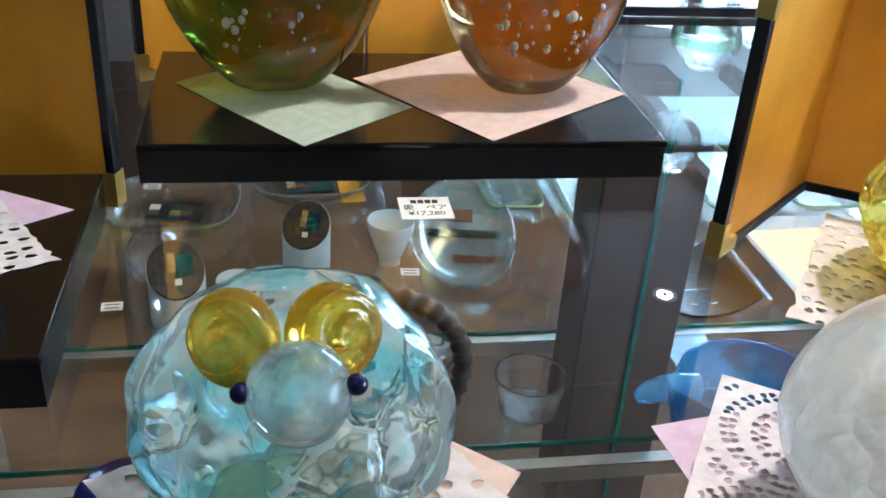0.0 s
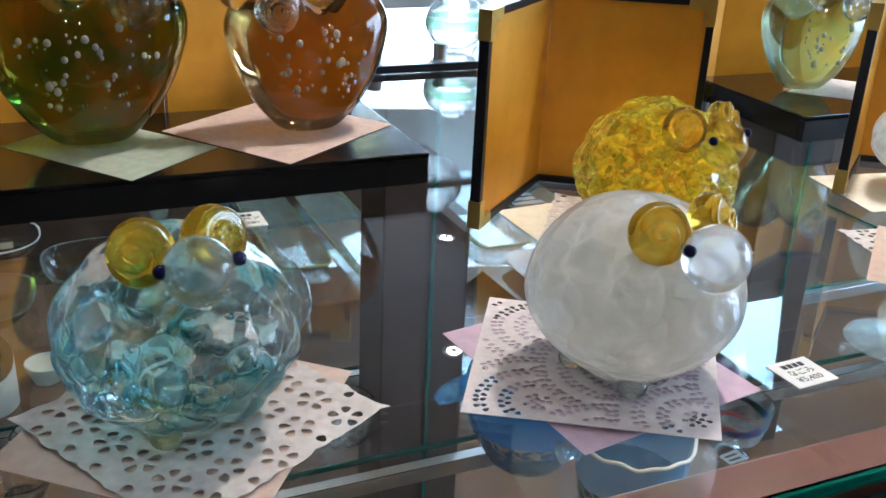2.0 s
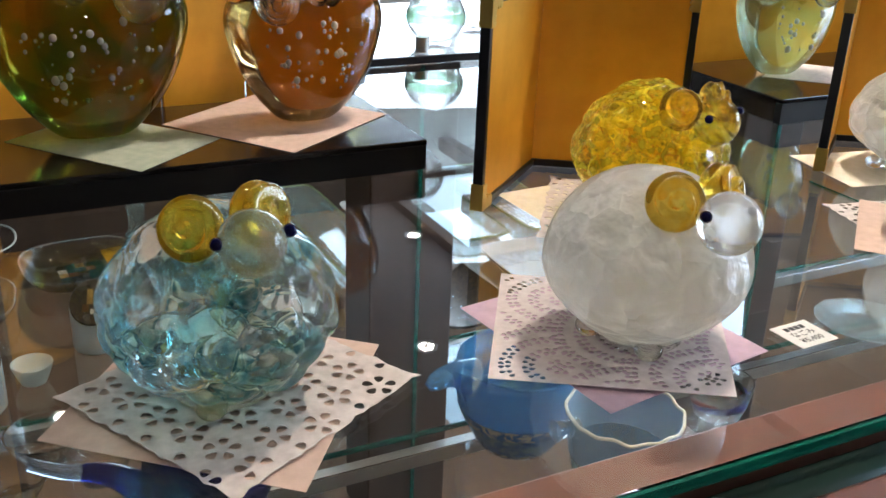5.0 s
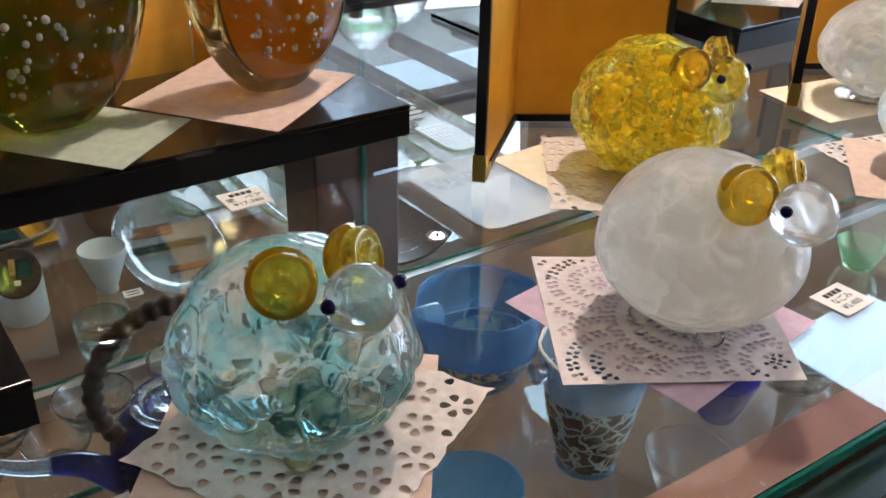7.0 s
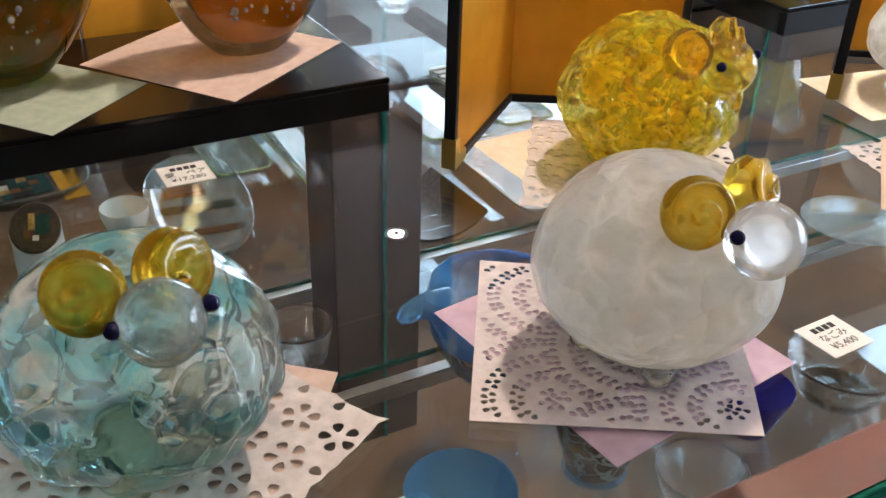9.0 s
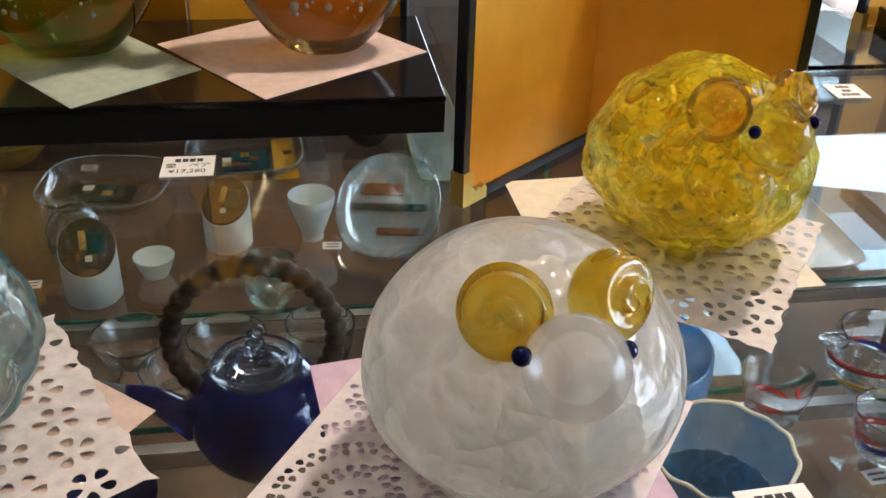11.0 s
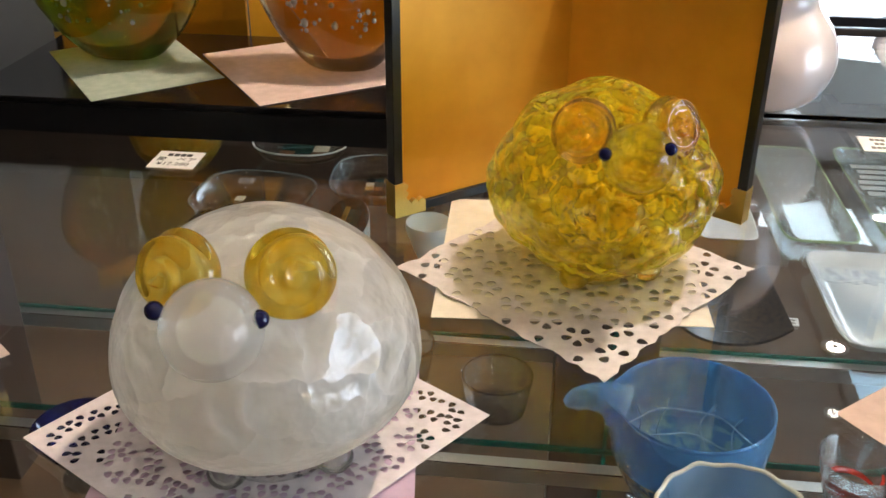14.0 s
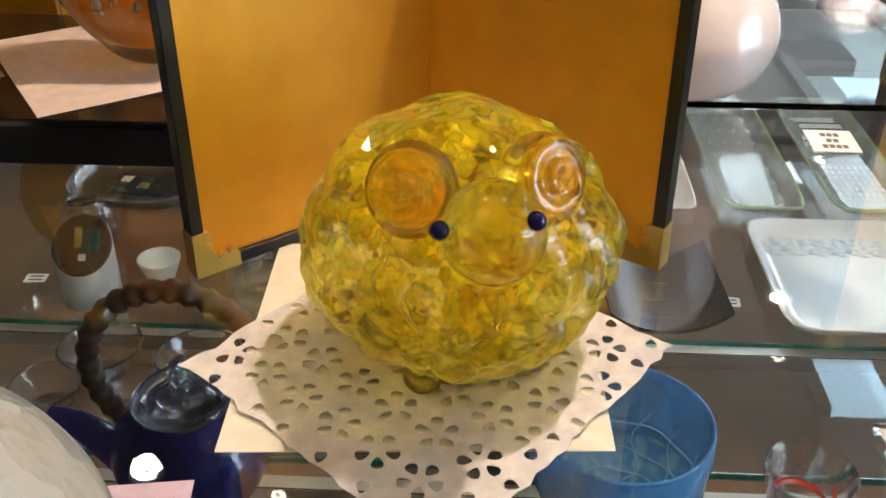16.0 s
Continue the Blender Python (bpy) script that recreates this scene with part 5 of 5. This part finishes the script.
def pouring_cup():
    """A tall cup that widens upwards, crackled below a plain band, with a clear lip."""
    root = thing("pouring_cup", "tall tapered pouring cup of brown and blue crackle glass", "cup", (0.672, 0.69, SHELF))
    R = 0.083

    def wavy(bm):
        for v in bm.verts:
            a = math.atan2(v.co.y, v.co.x)
            k = (max(0.0, v.co.z) / 0.21) ** 6
            v.co.z += k * (0.0016 * math.sin(7 * a) + 0.0012 * math.sin(13 * a + 1))
            v.co.x *= 1 + 0.012 * k * math.sin(9 * a)
        return bm

    part("body", lathe([(0, 0.014)] + rounded([(0.043, 0.014), (0.05, 0.04), (0.063, 0.09), (0.073, 0.145)], 5) + [(0.069, 0.145), (0.058, 0.09), (0.044, 0.04), (0, 0.03)], 64), M_MOSAIC, root, "crackled brown and teal lower body")
    part("lining", lathe([(0, 0.0305)] + rounded([(0.043, 0.0305), (0.0575, 0.09), (0.0685, 0.1454)], 5) + rounded([(0.0672, 0.1454), (0.056, 0.09), (0.041, 0.033)], 5) + [(0, 0.033)], 56), M_SKYG, root, "smooth blue lining")
    part("upper_band", wavy(lathe(rounded([(0.0735, 0.1455), (0.079, 0.18), (R, 0.208)], 5) + rounded([(R - 0.004, 0.208), (0.075, 0.18), (0.0695, 0.1455)], 5) + [(0.0735, 0.1455)], 72)), M_PALESKY, root, "plain pale blue upper band")
    rim = [((R - 0.002 + 0.0008 * math.sin(11 * a)) * math.cos(a), (R - 0.002 + 0.0008 * math.sin(11 * a)) * math.sin(a), 0.2095 + 0.0016 * math.sin(7 * a) + 0.0014 * math.sin(13 * a + 1)) for a in [2 * math.pi * k / 120 for k in range(120)]]
    part("rim", tube(rim, 0.0026, 8, closed=True), M_CREAMT, root, "crinkled pale gold rim")
    part("foot", lathe([(0, 0), (0.04, 0), (0.046, 0.006), (0.043, 0.0138), (0, 0.0138)], 40), M_SKYG, root, "blue glass foot")
    part("lip", tube([(-0.078 - 0.034 * u, 0.004, 0.2 + 0.008 * u - 0.004 * u * u) for u in [k / 8 for k in range(9)]], 0.0155, 16, taper=lambda t: 1 - 0.25 * math.sin(3.1 * t)), M_CLEAR, root, "rounded clear pouring lip")
    return root


pouring_cup()


def striped_glass(name, label, at, prof, swirls, steps=44):
    root = thing(name, label, "glass", (*at, SHELF))
    part("bowl", lathe(prof, steps), M_CLEAR, root)
    for r, z, ph, m in swirls:
        pts = [(r * (1 + 0.06 * k / 20) * math.cos(ph + k * 0.16), r * (1 + 0.06 * k / 20) * math.sin(ph + k * 0.16), z + 0.0012 * k) for k in range(24)]
        part("swirl", tube(pts, 0.004, 8, taper=lambda t: 0.4 + 0.9 * math.sin(math.pi * t)), m, root, "coloured swirl in the glass")
    return root


striped_glass("drinking_glass", "low clear glass with a red swirl", (0.895, 0.97), cup_profile(0.036, 0.055, 0.075), [(0.034, 0.016, 0.3, M_REDSW), (0.03, 0.022, 2.6, M_REDSW)])
striped_glass("drinking_glass", "clear stemmed glass with dark and red swirls", (1.0, 0.845), [(0, 0), (0.028, 0), (0.026, 0.004), (0.008, 0.012), (0.012, 0.02), (0.04, 0.035), (0.05, 0.065), (0.055, 0.1), (0.052, 0.1), (0.046, 0.065), (0.034, 0.038), (0, 0.03)], [(0.04, 0.042, 0.2, M_REDSW), (0.043, 0.05, 2.4, M_VIOLET), (0.044, 0.058, 4.2, M_TEALT)])
jug = striped_glass("glass_jug", "clear glass pouring jug with coloured swirls", (1.075, 1.02), [(0, 0), (0.04, 0), (0.065, 0.03), (0.072, 0.06), (0.062, 0.095), (0.06, 0.105), (0.057, 0.105), (0.058, 0.094), (0.067, 0.06), (0.06, 0.032), (0, 0.008)], [(0.06, 0.03, 3.0, M_YELSW), (0.062, 0.045, 1.2, M_REDSW), (0.058, 0.02, 4.6, M_VIOLET)])
part("lip", tube([(-0.058, 0, 0.09), (-0.075, 0, 0.097), (-0.095, 0.002, 0.098)], 0.013, 12, taper=lambda t: 1 - 0.4 * t), M_CLEAR, jug, "clear pouring lip")


def stem_cup(label, at, material=M_COBALT):
    root = thing("stem_cup", label, "cup", (*at, SHELF), group="cobalt stem cups")
    part("bowl", lathe([(0, 0.022), (0.018, 0.022), (0.04, 0.045), (0.062, 0.082), (0.0635, 0.09), (0.06, 0.09), (0.037, 0.05), (0, 0.03)], 48), material, root)
    part("foot", lathe([(0, 0), (0.034, 0), (0.034, 0.005), (0.02, 0.009), (0.017, 0.0225), (0, 0.0225)], 40), M_CLEAR, root, "clear glass foot")
    return root


stem_cup("cobalt blue glass cup on a clear foot", (-0.155, 0.89))
stem_cup("cobalt blue glass cup beside the teapot", (-0.025, 0.815))

turned("glass_bowl", "wide pale blue glass bowl near the front rail", "bowl", (0.52, 0.47), cup_profile(0.05, 0.09, 0.05), M_AQUAC)
turned("glass_bowl", "blue glass bowl with a dark foot", "bowl", (0.45, 0.68), cup_profile(0.04, 0.072, 0.07), M_SKYG)
turned("glass_bowl", "clear glass bowl with sparkling folds", "bowl", (0.74, 0.56), cup_profile(0.03, 0.06, 0.08), M_CLEAR)
turned("glass_cup", "violet glass cup near the front rail", "cup", (0.93, 0.66), cup_profile(0.03, 0.055, 0.075), M_VIOLET)
turned("glass_cup", "clear straight glass cup on the shelf", "cup", (0.24, 1.19), cup_profile(0.045, 0.055, 0.06), M_CLEAR)
turned("glass_cup", "clear straight glass cup behind the lace", "cup", (0.4, 1.12), cup_profile(0.045, 0.055, 0.06), M_CLEAR)
turned("glass_bowl", "pale green glass bowl on the shelf", "bowl", (1.555, 0.835), cup_profile(0.03, 0.05, 0.05), M_GRNB, z=SHELF + 0.001)
turned("glass_plate", "round plate with a blue and green middle", "plate", (1.56, 1.02), [(0, 0), (0.05, 0), (0.1, 0.018), (0.098, 0.021), (0.048, 0.005), (0, 0.005)], M_TRAY)
turned("wide_glass_bowl", "wide clear glass bowl on the shelf", "bowl", (1.12, 0.66), cup_profile(0.06, 0.085, 0.06), M_CLEAR)
turned("glass_bowl", "small clear bowl with an orange base", "bowl", (0.02, 1.12), cup_profile(0.03, 0.05, 0.04), M_CLEAR)
turned("glass_bowl", "small clear glass bowl near the steel rail", "bowl", (-0.1, 1.12), cup_profile(0.03, 0.05, 0.04), M_CLEAR)

bird = thing("round_ornament", "round white ornament with pink spots and an open top", "ornament", (0.985, 0.475, SHELF))
part("body", lathe([(0, 0), (0.03, 0), (0.05, 0.02), (0.056, 0.045), (0.048, 0.072), (0.03, 0.088), (0.026, 0.086), (0.04, 0.068), (0.04, 0.04), (0, 0.03)], 44), M_WHITEC, bird)
for k in range(7):
    a = k * 0.9
    part("spot", ball(0.007, Matrix.Translation((0.053 * math.cos(a), 0.053 * math.sin(a), 0.05 + 0.012 * math.sin(k * 2.1))), 2, (1, 1, 1)), M_PINKV, bird, "pink spot")


# ---------------------------------------------------------------- behind the counter
pv = thing("pink_vase", "pale pink gourd-shaped opal glass vase", "vase", (0.652, 0.828, TOP + 0.0065))
part("body", lathe([(0, 0)] + rounded([(0.026, 0), (0.054, 0.014), (0.068, 0.044), (0.062, 0.074), (0.046, 0.097), (0.042, 0.11), (0.047, 0.135), (0.052, 0.158), (0.042, 0.188), (0.026, 0.203)], 6) + rounded([(0.022, 0.203), (0.036, 0.185), (0.045, 0.158), (0.038, 0.12), (0.03, 0.1)], 4) + [(0, 0.09)], 72), M_PINKV, pv, angle=70)
part("rim", tube([(0.0245 * math.cos(a), 0.0245 * math.sin(a), 0.2035) for a in [2 * math.pi * k / 48 for k in range(48)]], 0.0026, 8, closed=True), M_PINKV, pv, "rounded pale pink rim")
plate = thing("glass_plate", "clear glass plate lying on the counter top", "plate", (0.62, 0.803, TOP + 0.0005))
pl = part("plate_body", box(0, 0, 0, 0.24, 0.24, 0.0055, 0.0008), M_TOP, plate, flat=True)
pl.visible_shadow = False

unit = thing("rear_glass_shelf", "black edged glass shelf unit with chrome supports", "shelf unit", (0.45, 1.165, TOP))
for z in (0.004, 0.185):
    pn = part("glass_board", box(0.004, 0.006, z, 1.2, 0.5, z + 0.006), M_TOP, unit, flat=True)
    pn.visible_shadow = False
    part("front_edge", box(0, -0.004, z - 0.004, 1.204, 0.0055, z + 0.008, 0.001), M_FRAME, unit, "black front edge", flat=True)
for x in (0.03, 0.14, 0.5, 0.9):
    for y in (0.04, 0.4):
        part("support", lathe([(0, 0.0102), (0.011, 0.0102), (0.011, 0.034), (0, 0.034)], 24, pose(x, y, 0)), M_STEEL, unit, "short chrome support")


def bubble_vase(label, at, r, material, z, band=None):
    root = thing("bubble_vase", label, "vase", (*at, z), group="round bubble vases on the rear shelf")
    part("body", lathe([(0, 0)] + [(r * math.sin(a), r * 0.9 * (1 - math.cos(a))) for a in [0.35 + 2.3 * k / 16 for k in range(17)]] + [(r * 0.42, r * 1.75), (r * 0.4, r * 1.75)] + [(0.93 * r * math.sin(a), r * 0.05 + r * 0.86 * (1 - math.cos(a))) for a in [2.6 - 2.2 * k / 14 for k in range(15)]] + [(0, r * 0.1)], 40), material, root)
    if band:
        part("colour_band", lathe([(r * 1.002, r * 0.75), (r * 1.012, r * 0.9), (r * 1.002, r * 1.08), (r * 0.96, r * 1.08), (r * 0.96, r * 0.75), (r * 1.002, r * 0.75)], 40), band, root, "coloured glass band")
    return root


BV = TOP + 0.0105
bubble_vase("clear bubble vase with a green band", (0.64, 1.26), 0.05, M_CLEAR, BV, M_GRNB)
bubble_vase("clear bubble vase on the rear shelf", (0.77, 1.36), 0.05, M_CLEAR, BV)
bubble_vase("pale rose bubble vase on the rear shelf", (0.93, 1.25), 0.045, M_ROSEC, BV)
bubble_vase("pale amber bubble vase on the rear shelf", (1.04, 1.27), 0.045, M_ROSEC, BV)
bubble_vase("clear bubble vase with a blue band", (1.16, 1.3), 0.045, M_CLEAR, BV, M_VIOLET)
bubble_vase("clear bubble vase beside the support", (0.52, 1.42), 0.045, M_CLEAR, BV, M_GRNB)
bubble_vase("clear bubble vase on the upper glass board", (0.63, 1.3), 0.05, M_CLEAR, TOP + 0.1915)
bubble_vase("yellow bubble vase on the upper glass board", (0.54, 1.4), 0.045, M_YELC, TOP + 0.1915)
bubble_vase("cobalt bubble vase on the upper glass board", (0.98, 1.27), 0.05, M_COBALT, TOP + 0.1915)

# ---------------------------------------------------------------- the neighbouring groups
sheet("paper_sheet", [(0.776, 0.58), (0.757, 0.468), (0.88, 0.447), (0.899, 0.559)], TOP, M_CREAMP, "cream washi sheet in front of the small screen")
cut_sheet("lace_paper", [(0.683, 0.44), (0.65, 0.3), (0.79, 0.267), (0.823, 0.407)], TOP + 0.0002, M_WHITEP, "white flower cut-out paper beside the small screen", flower_holes(6, 12), 0.02, 8)
sheet("paper_sheet", [(0.73, 0.434), (0.617, 0.338), (0.705, 0.222), (0.818, 0.318)], TOP + 0.0012, M_PINKP, "pale pink washi sheet beside the small screen")
sheet("paper_sheet", [(0.937, 0.805), (1.02, 0.72), (1.13, 0.78), (1.05, 0.87)], S2, M_WHITEP, "white washi sheet under the pale heart")
sheet("paper_sheet", [(-0.153, 0.606), (-0.3, 0.6), (-0.26, 0.46), (-0.1, 0.575)], S2, M_LILACP, "lilac washi sheet on the black stand")
cut_sheet("lace_paper", [(-0.155, 0.6), (-0.32, 0.55), (-0.26, 0.43), (-0.096, 0.508)], S2 + 0.0008, M_WHITEP, "white flower cut-out paper on the black stand", flower_holes(6, 9), 0.02, 6)

sheep("milky white glass sheep in front of the small screen", (0.862, 0.49, 1.01), 0.07, (1, 0.97, 0.83), M_WHITEG, M_AMBERG, M_MILKC, 0.1, 3.2, 4,
      (0.862, 0.42, 1.066), [(0.84, 0.448, 1.074), (0.884, 0.456, 1.073)], [(0.8415, 0.422, 1.073), (0.88, 0.411, 1.076)], 0.0205, 0.019, M_CLEAR)
left_sheep = sheep("aqua blue glass sheep on the black stand", (-0.215, 0.53, 1.005), 0.07, (1, 0.95, 0.88), M_BLUEG, M_AMBERG, M_AQUAC, 0.16, 3.6, 5,
      (-0.211, 0.447, 1.083), [(-0.234, 0.487, 1.078), (-0.198, 0.478, 1.086)], [(-0.231, 0.451, 1.080), (-0.193, 0.443, 1.087)], 0.0185, 0.0185, M_FOOTY, M_PEBBLE)
left_sheep.location.z += 0.0355
sheep("clear whitish glass sheep on pale pink paper", (0.738, 0.332, 1.008), 0.066, (1, 0.97, 0.88), M_WHITEG, M_AMBERG, M_MILKC, 0.1, 3.2, 6,
      (0.743, 0.264, 1.062), [(0.721, 0.291, 1.072), (0.764, 0.297, 1.071)], [(0.723, 0.265, 1.069), (0.761, 0.258, 1.072)], 0.0195, 0.0185, M_CLEAR)
